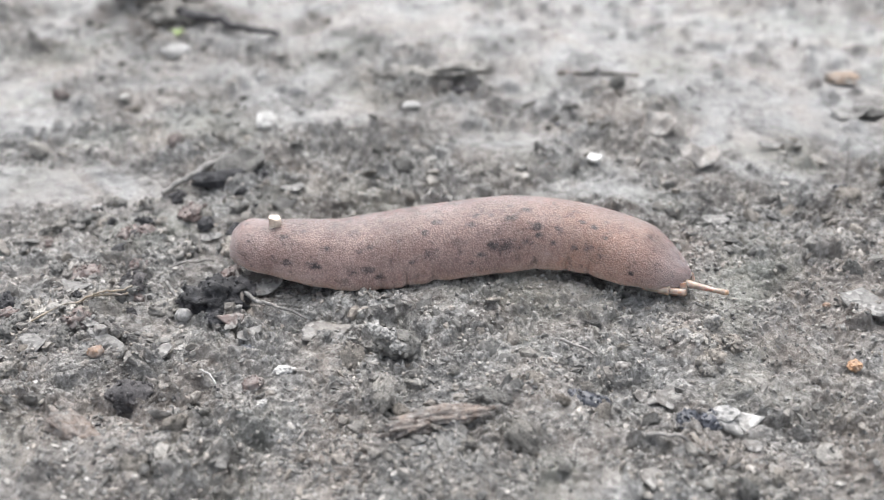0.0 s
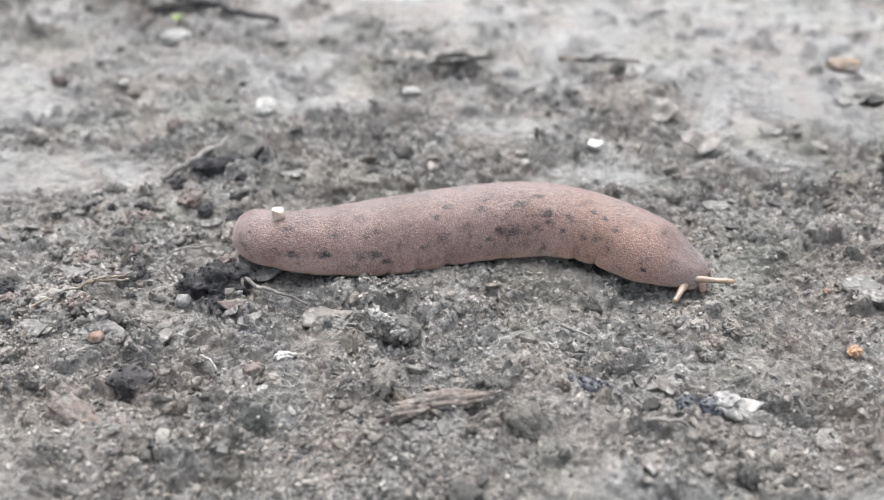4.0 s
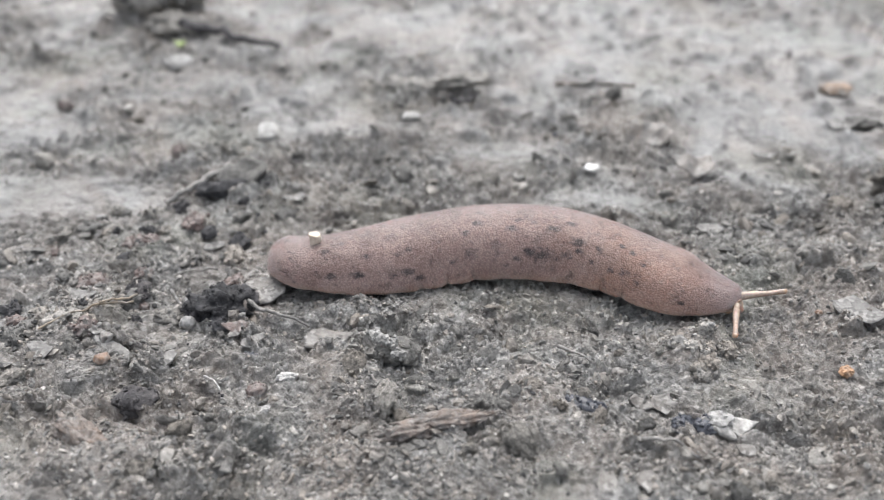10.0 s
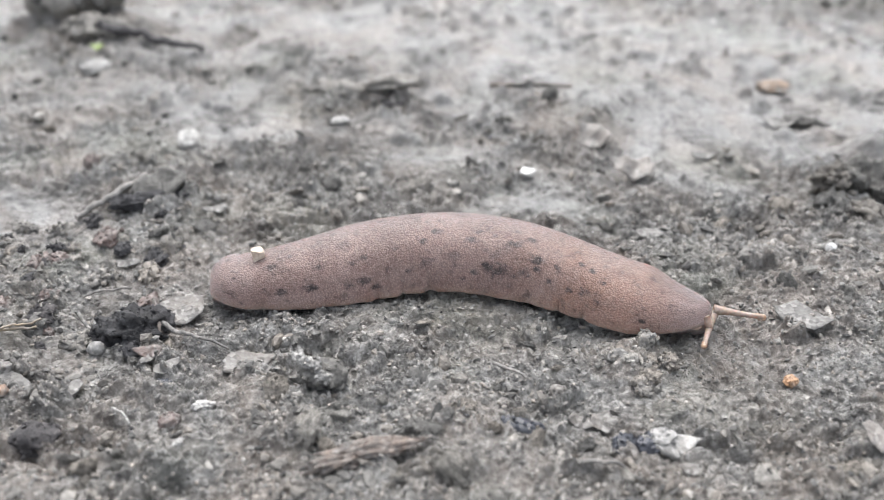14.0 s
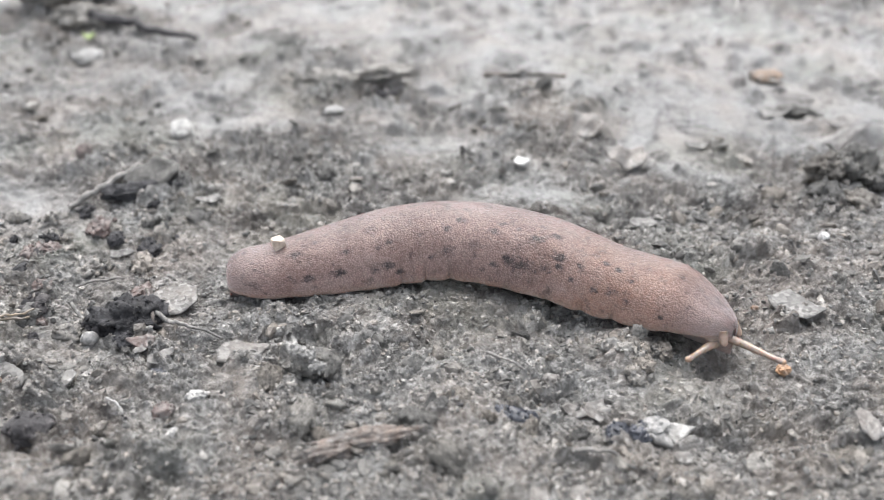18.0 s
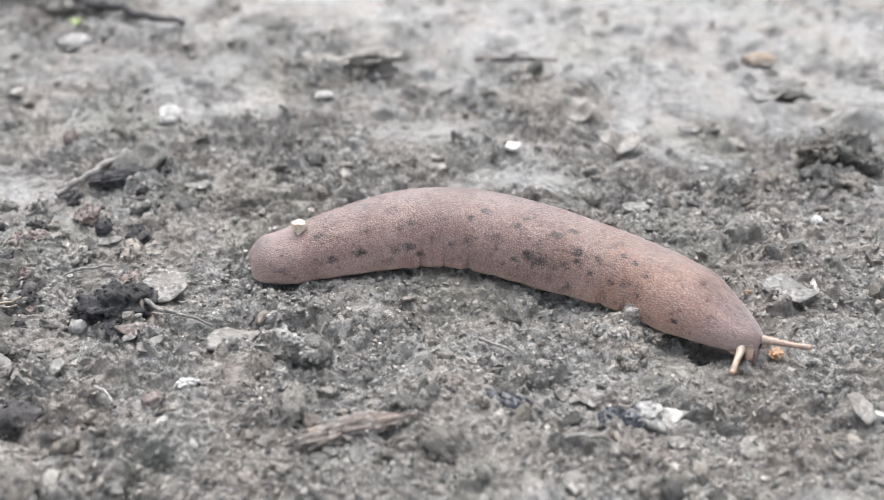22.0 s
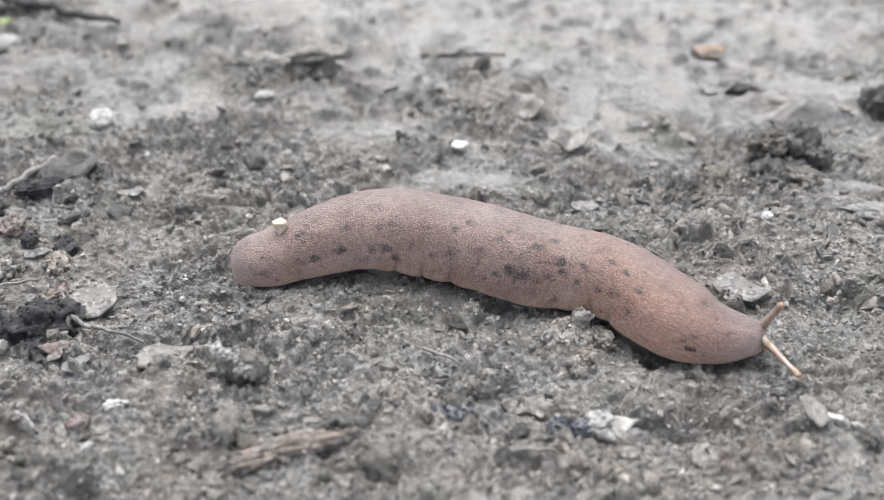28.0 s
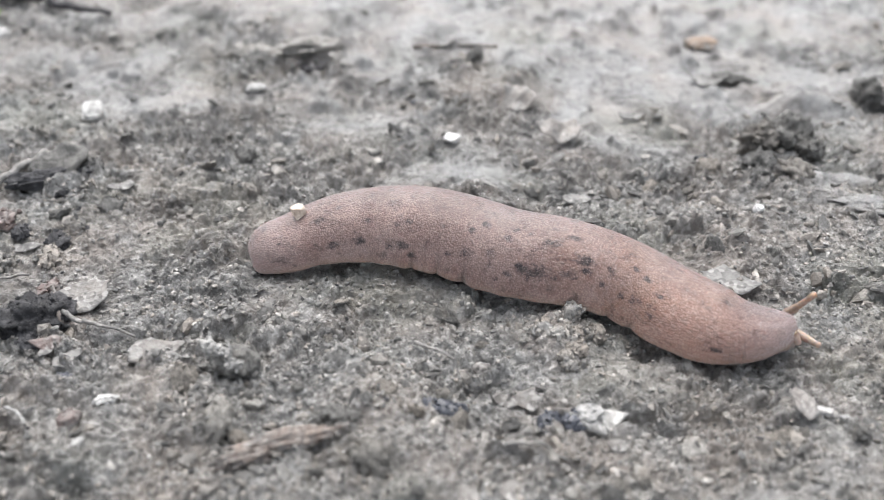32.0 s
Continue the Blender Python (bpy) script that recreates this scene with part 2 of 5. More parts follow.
MUD = mud_material()
CRUMB = soil_material("soil_crumb", (0.10, 0.099, 0.096), (0.235, 0.231, 0.223), (0.43, 0.423, 0.41), 1500, 0.40, True, 0.0003)
CLOD = soil_material("soil_clod", (0.09, 0.088, 0.083), (0.21, 0.206, 0.196), (0.38, 0.373, 0.358), 700, 0.6, False, 0.0006)
BLACK = soil_material("charred_lump", (0.010, 0.010, 0.012), (0.036, 0.036, 0.041), (0.13, 0.13, 0.138), 800, 0.72, False, 0.0006)
BLUE = soil_material("blue_black_shard", (0.020, 0.023, 0.030), (0.045, 0.051, 0.066), (0.12, 0.126, 0.145), 500, 0.4, False, 0.0003)
WHITE = plain_material("white_mineral", (0.32, 0.315, 0.30), (0.72, 0.71, 0.69), 900, 0.5, 0.0003, dirt=0.25)
LIME = plain_material("dirty_lime", (0.28, 0.275, 0.26), (0.66, 0.65, 0.625), 700, 0.55, 0.0003, dirt=0.6)
PALE = plain_material("pale_grey_stone", (0.22, 0.218, 0.21), (0.50, 0.495, 0.485), 800, 0.5, 0.0002, dirt=0.5)
OCHRE = plain_material("ochre_stone", (0.26, 0.165, 0.10), (0.44, 0.30, 0.20), 400, 0.55, 0.0003, dirt=0.45)
CHALK = plain_material("clean_white_mineral", (0.50, 0.495, 0.485), (0.85, 0.845, 0.83), 900, 0.4, 0.0002, dirt=0.2)
MUDLUMP = soil_material("dark_mud_lump", (0.07, 0.068, 0.064), (0.16, 0.156, 0.148), (0.31, 0.303, 0.29), 700, 0.45, True, 0.0006)
HEAP = soil_material("heaped_soil", (0.045, 0.044, 0.041), (0.125, 0.122, 0.115), (0.27, 0.264, 0.252), 900, 0.42, False, 0.0007)
CREAM = plain_material("cream_grain", (0.46, 0.36, 0.28), (0.80, 0.71, 0.61), 1500, 0.4, 0.0003)
ORANGE = plain_material("orange_grain", (0.38, 0.21, 0.11), (0.62, 0.38, 0.22), 900, 0.5, 0.0003, dirt=0.2)
RUST = plain_material("rust_brown_stone", (0.17, 0.085, 0.045), (0.36, 0.21, 0.12), 400, 0.55, 0.0003, dirt=0.4)
REDBROWN = plain_material("red_brown_lump", (0.075, 0.045, 0.038), (0.20, 0.135, 0.12), 500, 0.5, 0.0003, dirt=0.4)
GREYLEAF = plain_material("grey_leaf_scrap", (0.09, 0.087, 0.082), (0.185, 0.179, 0.170), 450, 0.48, 0.0003, dirt=0.6)
TANLEAF = plain_material("tan_leaf_scrap", (0.092, 0.080, 0.069), (0.175, 0.155, 0.137), 420, 0.45, 0.0003, dirt=0.6)
LEAFTAN = plain_material("pale_tan_leaf", (0.145, 0.129, 0.116), (0.245, 0.222, 0.204), 420, 0.42, 0.0003, dirt=0.25)
BARK = plain_material("bark_scrap", (0.07, 0.050, 0.040), (0.27, 0.205, 0.165), 500, 0.55, 0.0006, dirt=0.35)
STRAW = plain_material("dry_straw", (0.17, 0.125, 0.08), (0.40, 0.33, 0.24), 500, 0.45, dirt=0.2)
TWIG = plain_material("grey_twig", (0.09, 0.084, 0.076), (0.32, 0.30, 0.28), 700, 0.5, 0.0002, dirt=0.3)
SPROUT = plain_material("green_sprout", (0.12, 0.17, 0.04), (0.22, 0.29, 0.07), 400, 0.45)
STALK = plain_material("brown_stalk_skin", (0.20, 0.150, 0.120), (0.38, 0.305, 0.255), 1500, 0.22, 0.00006, 0.7, 0.5)
TIP = plain_material("orange_stalk_tip", (0.24, 0.155, 0.105), (0.40, 0.28, 0.20), 1500, 0.3, 0.00005, 0.6, 0.3)
FEELER = plain_material("pale_feeler_skin", (0.34, 0.24, 0.19), (0.52, 0.40, 0.34), 1500, 0.3, 0.00005, 0.6, 0.3)


# ---- forms ----
def quick_mesh(name, verts, faces, material=None, smooth=True):
    """A mesh from arrays; verts in centimetres, all faces with one number of corners."""
    me = bpy.data.meshes.new(name)
    verts = np.asarray(verts, np.float32) * CM
    faces = np.asarray(faces, np.int32)
    n, k = faces.shape
    me.vertices.add(len(verts))
    me.vertices.foreach_set("co", verts.ravel())
    me.loops.add(n * k)
    me.loops.foreach_set("vertex_index", faces.ravel())
    me.polygons.add(n)
    me.polygons.foreach_set("loop_start", np.arange(0, n * k, k, dtype=np.int32))
    me.polygons.foreach_set("use_smooth", np.full(n, smooth))
    me.update(calc_edges=True)
    if material:
        me.materials.append(material)
    return me


def part(name, data, parent=None, label=""):
    ob = new(name, data)
    if parent:
        ob.parent = parent
    if label:
        tagged(ob, label)
    return ob


def hashed(ix, iy, seed):
    h = (ix.astype(np.int64) * 374761393 + iy.astype(np.int64) * 668265263 + seed * 974711) & 0xFFFFFFFF
    h = ((h ^ (h >> 13)) * 1274126177) & 0xFFFFFFFF
    h = ((h ^ (h >> 16)) * 2246822519) & 0xFFFFFFFF
    return ((h ^ (h >> 15)) & 0xFFFFFF) / float(0x1000000)


def swell(x, y, seed):
    """Smooth value noise from -1 to 1, with cells one unit wide."""
    ix, iy = np.floor(x), np.floor(y)
    fx, fy = x - ix, y - iy
    ux, uy = fx * fx * fx * (fx * (fx * 6 - 15) + 10), fy * fy * fy * (fy * (fy * 6 - 15) + 10)
    a, b = hashed(ix, iy, seed), hashed(ix + 1, iy, seed)
    c, d = hashed(ix, iy + 1, seed), hashed(ix + 1, iy + 1, seed)
    return 2 * ((a + (b - a) * ux) * (1 - uy) + (c + (d - c) * ux) * uy) - 1


TRACK = ((-4.2, -0.40), (-2.4, -0.45), (0.2, -0.12), (1.5, -0.50), (3.0, -1.15), (4.9, -2.15))


def off_track(x, y):
    """Centimetres from the line along which the slug crawls."""
    best = np.full(np.shape(x), 1e9)
    for (ax, ay), (bx, by) in zip(TRACK, TRACK[1:]):
        ex, ey = bx - ax, by - ay
        k = np.clip(((x - ax) * ex + (y - ay) * ey) / (ex * ex + ey * ey), 0, 1)
        best = np.minimum(best, np.hypot(x - ax - k * ex, y - ay - k * ey))
    return best


def fractal(x, y, seed, octaves=4, gain=0.5):
    """Layered smooth noise, about -1 to 1."""
    total, amp, norm = 0.0, 1.0, 0.0
    for k in range(octaves):
        total = total + amp * swell(x, y, seed + 7 * k)
        norm += amp
        x, y, amp = 0.8 * x * 2.03 - 0.6 * y * 2.03 + 3.1, 0.6 * x * 2.03 + 0.8 * y * 2.03 - 1.7, amp * gain
    return total / norm


def chunks(x, y, cell, seed, steep=0.5, spread=0.95):
    """Broken soil: tilted, flat-topped pieces with steep sides, one a cell, 0 to about 1 high."""
    x, y = x / cell, y / cell
    ix, iy = np.floor(x), np.floor(y)
    top = np.zeros_like(x)
    for dx in (-1, 0, 1):
        for dy in (-1, 0, 1):
            cx, cy = ix + dx, iy + dy
            h = (cx.astype(np.int64) * 374761393 + cy.astype(np.int64) * 668265263 + seed * 974711) & 0xFFFFFFFF
            h = ((h ^ (h >> 13)) * 1274126177) & 0xFFFFFFFF
            h = ((h ^ (h >> 16)) * 2246822519) & 0xFFFFFFFF
            h = h ^ (h >> 15)
            r0, r1, r2, r3, r4 = [((h >> k) & 0x3F) / 63.0 for k in (0, 6, 12, 18, 24)]
            px, py = x - cx - r0, y - cy - r1
            turn = 3.1416 * r2
            co, si = np.cos(turn), np.sin(turn)
            ux, uy = px * co + py * si, (py * co - px * si) * 1.5
            size = spread * (0.40 + 0.60 * r3)
            d = (np.abs(ux) ** 2.4 + np.abs(uy) ** 2.4) ** 0.4167 / size
            p = np.clip((1 - d) / steep, 0, 1)
            top = np.maximum(top, p * p * (3 - 2 * p) * (0.30 + 0.55 * r4 + 0.75 * (r2 - 0.5) * ux / size + 0.5 * (r0 - 0.5) * uy / size))
    return top


def crumbly(x, y):
    """1 where the soil is broken into crumbs, 0 where it is smooth wet mud."""
    n = 0.72 + 0.16 * np.clip((5 - y) / 3, 0, 1) + 0.40 * swell(x / 2.3, y / 2.3, 11) + 0.35 * swell(x / 0.9, y / 0.9, 12)
    for cx, cy, rx, ry, k in ((-7.3, 1.5, 1.5, 0.7, -1.0), (-6.3, 1.5, 1.0, 0.5, -0.7), (-9.0, 4.0, 2.0, 1.2, -0.6), (-4.6, -0.1, 1.1, 0.6, 0.6), (-4.9, -4.2, 1.3, 0.8, -0.15), (-5.4, -1.6, 0.5, 0.5, -0.5),
                              (0.5, 9.6, 6.0, 2.4, -1.1), (6.5, 8.3, 3.5, 1.8, -0.8), (7.6, 4.4, 1.6, 0.7, -0.8), (6.9, 0.6, 1.2, 0.6, -0.5), (3.8, -1.2, 1.4, 1.2, 0.35), (4.8, -2.6, 1.3, 0.9, 0.5),
                              (1.6, 1.7, 1.2, 0.35, -0.7), (-0.2, 3.5, 0.9, 0.4, -0.6), (3.4, 3.2, 0.8, 0.4, -0.5), (-3.6, 4.0, 1.0, 0.5, -0.4), (0.5, -2.6, 4.0, 1.6, 0.4),
                              (-3.8, -0.6, 1.4, 1.0, 0.3), (4.4, 1.0, 2.0, 0.9, 0.4), (-7.0, 9.0, 1.8, 0.9, 0.8), (-1.3, 5.6, 1.4, 0.6, 0.5), (4.6, 4.2, 3.2, 1.5, -0.40), (1.0, 6.4, 3.0, 0.9, -0.35), (-6.0, 6.2, 3.0, 1.3, -0.35), (-1.5, 2.0, 2.4, 0.8, 0.3)):
        n = n + k * np.exp(-(((x - cx) / rx) ** 2 + ((y - cy) / ry) ** 2))
    return np.clip(n, 0.12, 1)


def ground_height(x, y):
    """Height of the soil in centimetres."""
    x, y = np.asarray(x, float), np.asarray(y, float)
    c = crumbly(x, y)
    far = 1 / (1 + (np.hypot(x, y) / 40) ** 2)
    calm = 0.85 + 0.15 * np.clip((off_track(x, y) - 0.35) / 0.6, 0, 1)
    wx = x + 0.16 * swell(x * 1.3, y * 1.3, 21) + 0.07 * swell(x * 4.1, y * 4.1, 23) + 0.022 * swell(x * 13, y * 13, 25)
    wy = y + 0.16 * swell(x * 1.3, y * 1.3, 22) + 0.07 * swell(x * 4.1, y * 4.1, 24) + 0.022 * swell(x * 13, y * 13, 26)
    h = 0.10 * swell(x / 3.1, y / 3.1, 1) + 0.06 * swell(x / 1.3, y / 1.3, 2)
    heap = np.clip(0.35 + 1.1 * swell(x / 1.6, y / 1.2, 9), 0.05, 1.2)
    patch = np.clip(0.55 + 0.9 * swell(x / 0.7, y / 0.6, 10), 0.15, 1.25)
    back = 1 + 0.25 * np.clip((y - 1.5) / 4, 0, 1)
    h = h + c * back * (0.21 * heap * (chunks(wx, wy * 1.3, 0.80, 31) - 0.30) + 0.17 * patch * (chunks(wx, wy * 1.3, 0.38, 41, 0.55) - 0.30))
    fine = 0.10 * (chunks(wx, wy * 1.35, 0.19, 51, 0.42) - 0.32) + 0.055 * (chunks(wx, wy * 1.25, 0.09, 61, 0.5) - 0.31) + 0.014 * fractal(x * 9, y * 9, 71, 3, 0.6)
    h = h + (0.12 + 0.88 * c) * (0.5 + 0.5 * patch) * (1 + 0.7 * np.clip((y - 0.5) / 3, 0, 1)) * fine
    lone = np.clip(chunks(wx, wy * 1.25, 0.52, 95, 0.85, 0.75) - 0.20, 0, 1) * np.clip((y - 0.8) / 2, 0, 1) * np.clip(0.75 + 0.9 * swell(x / 2.2, y / 1.5, 97), 0, 1)
    h = h + 0.30 * lone + 0.05 * np.clip(1 - c, 0, 1) * fractal(wx * 1.7, wy * 2.2, 81, 4, 0.55)
    for cx, cy, rx, ry, top in ((6.58, 0.25, 0.55, 0.06, -0.25), (6.25, 2.15, 0.55, 0.30, 0.26), (7.4, 3.55, 0.8, 0.35, 0.30), (6.2, 4.3, 0.5, 0.2, 0.15), (5.7, 1.25, 0.6, 0.25, 0.16), (7.0, 0.9, 0.9, 0.25, 0.14),
                                (-1.75, 5.8, 0.5, 0.3, 0.22), (-0.8, 5.75, 0.5, 0.25, 0.20), (-3.9, 1.85, 0.55, 0.3, 0.16), (-7.9, 10.0, 1.6, 0.6, 0.35), (-5.05, 2.6, 0.4, 0.25, 0.14), (-6.9, 2.6, 0.35, 0.15, 0.10), (-5.0, -0.15, 0.6, 0.3, 0.16), (2.24, -1.90, 0.42, 0.30, 0.17), (2.88, -1.91, 0.45, 0.22, -0.13), (2.84, -2.01, 0.4, 0.25, -0.08), (-1.2, -3.75, 0.6, 0.25, 0.10), (-4.2, -3.9, 0.5, 0.3, 0.14)):
        h = h + top * np.exp(-((((wx - cx) / rx) ** 2 + ((wy - cy) / ry) ** 2) ** 1.6)) * (0.9 + 0.5 * swell(x * 3.1, y * 3.1, 91))
    return (h * calm - 0.30 * (1 - calm)) * far


def ground_z(x, y):
    return float(ground_height(np.array([x]), np.array([y]))[0])


def graded(low, high, parts, reach):
    """Stations along one axis: fine in the middle, wider and wider out to the horizon."""
    out = [low]
    while out[-1] < high:
        out.append(out[-1] + next(s for top, s in parts if out[-1] < top))
    step, down, up = 0.08, [low], [out[-1]]
    while up[-1] < reach:
        step *= 1.22
        up.append(up[-1] + step)
        down.append(down[-1] - step)
    return np.array(down[:0:-1] + out + up[1:])


def build_ground():
    xs = graded(-13.5, 12.5, ((-6.0, 0.045), (6.0, 0.018), (99, 0.045)), 30000)
    ys = graded(-5.4, 13.5, ((2.3, 0.017), (6.0, 0.032), (99, 0.06)), 30000)
    x, y = np.meshgrid(xs, ys)
    z = ground_height(x, y)
    ny, nx = x.shape
    i = np.arange(ny * nx).reshape(ny, nx)
    quads = np.stack([i[:-1, :-1], i[:-1, 1:], i[1:, 1:], i[1:, :-1]], -1).reshape(-1, 4)
    me = quick_mesh("ground", np.stack([x, y, z], -1).reshape(-1, 3), quads, MUD)
    a = me.attributes.new("crumbly", "FLOAT", "POINT")
    a.data.foreach_set("value", crumbly(x, y).ravel().astype(np.float32))
    tagged(new("ground", me), "wet grey mud broken into crumbs and small clods", "ground", kind="structure")


GOLD = (1 + 5**0.5) / 2
ICO = np.array([(-1, GOLD, 0), (1, GOLD, 0), (-1, -GOLD, 0), (1, -GOLD, 0), (0, -1, GOLD), (0, 1, GOLD), (0, -1, -GOLD), (0, 1, -GOLD),
                (GOLD, 0, -1), (GOLD, 0, 1), (-GOLD, 0, -1), (-GOLD, 0, 1)]) / 1.902
ICO_FACES = np.array([(0, 11, 5), (0, 5, 1), (0, 1, 7), (0, 7, 10), (0, 10, 11), (1, 5, 9), (5, 11, 4), (11, 10, 2), (10, 7, 6), (7, 1, 8),
                      (3, 9, 4), (3, 4, 2), (3, 2, 6), (3, 6, 8), (3, 8, 9), (4, 9, 5), (2, 4, 11), (6, 2, 10), (8, 6, 7), (9, 8, 1)])


def scatter(rng, count, need=0.35, clear=0.0, near=0.5):
    """Places on the soil where it is crumbly, thinner far off."""
    out = np.zeros((0, 2))
    while len(out) < count:
        y = -5.2 + 17.5 * rng.random(count * 3) ** (1 / near)
        x = rng.uniform(-1, 1, count * 3) * (6.4 + 0.52 * (y + 5))
        c = crumbly(x, y) * (0.35 + 0.65 * (swell(x * 1.3, y * 1.3, 77) > -0.25))
        ok = (c > need * (0.5 + rng.random(count * 3))) & (off_track(x, y) > clear)
        out = np.concatenate([out, np.stack([x, y], 1)[ok]])
    return out[:count]


def rotations(rng, n):
    q = rng.normal(size=(n, 4))
    q /= np.linalg.norm(q, axis=1)[:, None]
    w, x, y, z = q.T
    return np.stack([np.stack([1 - 2 * (y * y + z * z), 2 * (x * y - z * w), 2 * (x * z + y * w)], -1),
                     np.stack([2 * (x * y + z * w), 1 - 2 * (x * x + z * z), 2 * (y * z - x * w)], -1),
                     np.stack([2 * (x * z - y * w), 2 * (y * z + x * w), 1 - 2 * (x * x + y * y)], -1)], 1)


def grains(name, label, material, seed, count, small, large, squash=(1, 0.8, 0.6), need=0.35, lift=0.25, smooth=False, clear=0.0, near=0.5):
    """Many small bits of soil, as one object of stuff."""
    rng = np.random.default_rng(seed)
    xy = scatter(rng, count, need, clear, near)
    r = small + (large - small) * rng.random(count) ** 2.5
    r *= np.where(xy[:, 1] < -1.5, 0.8, 1.0)
    r = np.where(off_track(xy[:, 0], xy[:, 1]) < 0.9, np.minimum(r, 0.035), r)
    v = ICO[None] * (1 + rng.uniform(-0.35, 0.35, (count, 12, 1))) * (np.array(squash) * rng.uniform(0.6, 1.3, (count, 1, 3)))
    v = np.einsum("nij,nkj->nki", rotations(rng, count), v) * r[:, None, None]
    v[:, :, 2] *= 0.8
    z = ground_height(xy[:, 0], xy[:, 1]) + r * lift
    v += np.concatenate([xy, z[:, None]], 1)[:, None]
    f = (ICO_FACES[None] + 12 * np.arange(count)[:, None, None]).reshape(-1, 3)
    tagged(new(name, quick_mesh(name, v.reshape(-1, 3), f, material, smooth)), label, "soil", kind="stuff")


def lump_mesh(name, size, seed, material, rough=0.35, sub=3, freq=1.6, flat=0.0):
    """An uneven lump of given half sizes in centimetres."""
    bm = bmesh.new()
    bmesh.ops.create_icosphere(bm, subdivisions=sub, radius=1.0)
    for v in bm.verts:
        p = v.co.copy()
        o = Vector((seed * 3.7, seed * 1.9, seed * 5.3))
        k = 1 + rough * noise.fractal(p * freq + o, 0.8, 2.1, 4) + 0.25 * rough * noise.noise(p * 6 + o)
        k -= rough * 0.5 * max(0.0, noise.noise(p * 2.7 - o))
        p *= k
        if flat and p.z > 1 - flat:
            p.z = 1 - flat + (p.z - 1 + flat) * 0.2
        v.co = Vector((p.x * size[0], p.y * size[1], p.z * size[2])) * CM
    for f in bm.faces:
        f.smooth = rough < 0.3
    me = bpy.data.meshes.new(name)
    bm.to_mesh(me)
    bm.free()
    me.materials.append(material)
    return me


def clod_mesh(name, size, seed, material, crumbs=90, rough=0.35, sub=3, grain=0.26):
    """A clod of soil: an uneven core with crumbs and flakes stuck all over it."""
    if max(size) > 0.28 and max(size) < 1:
        crumbs, sub, grain, rough = int(300 + 700 * max(size)), 4, 0.12, 0.6
    rng = np.random.default_rng(seed)
    core = lump_mesh(name, size, seed, material, rough, sub, 1.7)
    v = np.empty(len(core.vertices) * 3, np.float32)
    core.vertices.foreach_get("co", v)
    v = v.reshape(-1, 3) / CM
    f = np.empty(len(core.polygons) * 3, np.int32)
    core.polygons.foreach_get("vertices", f)
    f = f.reshape(-1, 3)
    bpy.data.meshes.remove(core)
    seat = v[rng.integers(0, len(v), crumbs)] * 0.98
    r = min(size) * grain * (0.4 + rng.random(crumbs) ** 2)
    thin = np.where(rng.random((crumbs, 1, 1)) < 0.2, 0.3, 0.8) * np.array([0, 0, 1]) + np.array([1.0, 0.8, 0])
    c = ICO[None] * (1 + rng.uniform(-0.35, 0.35, (crumbs, 12, 1))) * thin
    c = np.einsum("nij,nkj->nki", rotations(rng, crumbs), c) * r[:, None, None] + seat[:, None]
    faces = np.concatenate([f, (ICO_FACES[None] + len(v) + 12 * np.arange(crumbs)[:, None, None]).reshape(-1, 3)])
    me = quick_mesh(name, np.concatenate([v, c.reshape(-1, 3)]), faces, material, False)
    me.polygons.foreach_set("use_smooth", np.arange(len(faces)) < len(f))
    return me


def shard_mesh(name, size, seed, material, corners=9):
    """An angular chip: the hull of a few points, with bevelled edges."""
    rng = random.Random(seed)
    bm = bmesh.new()
    for k in range(corners):
        a = 6.283 * (k + rng.uniform(-0.3, 0.3)) / corners
        r = rng.uniform(0.75, 1.05)
        for z in (-1, rng.uniform(0.3, 1.0)):
            bm.verts.new(Vector((r * math.cos(a) * size[0], r * math.sin(a) * size[1], z * size[2])) * CM)
    hull = bmesh.ops.convex_hull(bm, input=bm.verts)
    bmesh.ops.delete(bm, geom=[g for g in hull["geom_interior"] if isinstance(g, bmesh.types.BMVert)], context="VERTS")
    bmesh.ops.bevel(bm, geom=list(bm.edges), offset=min(size) * 0.18 * CM, segments=2, affect="EDGES")
    me = bpy.data.meshes.new(name)
    bm.to_mesh(me)
    bm.free()
    me.materials.append(material)
    return me


def block_mesh(name, size, seed, material):
    """A blocky grain: a box with uneven corners and worn edges."""
    rng = random.Random(seed)
    bm = bmesh.new()
    bmesh.ops.create_cube(bm, size=2.0)
    bmesh.ops.subdivide_edges(bm, edges=list(bm.edges), cuts=1, use_grid_fill=True)
    for v in bm.verts:
        v.co = Vector([c * k * rng.uniform(0.62, 1.10) for c, k in zip(v.co, size)]) * CM
    bmesh.ops.bevel(bm, geom=list(bm.edges), offset=min(size) * 0.16 * CM, segments=2, affect="EDGES")
    me = bpy.data.meshes.new(name)
    bm.to_mesh(me)
    bm.free()
    me.materials.append(material)
    return me


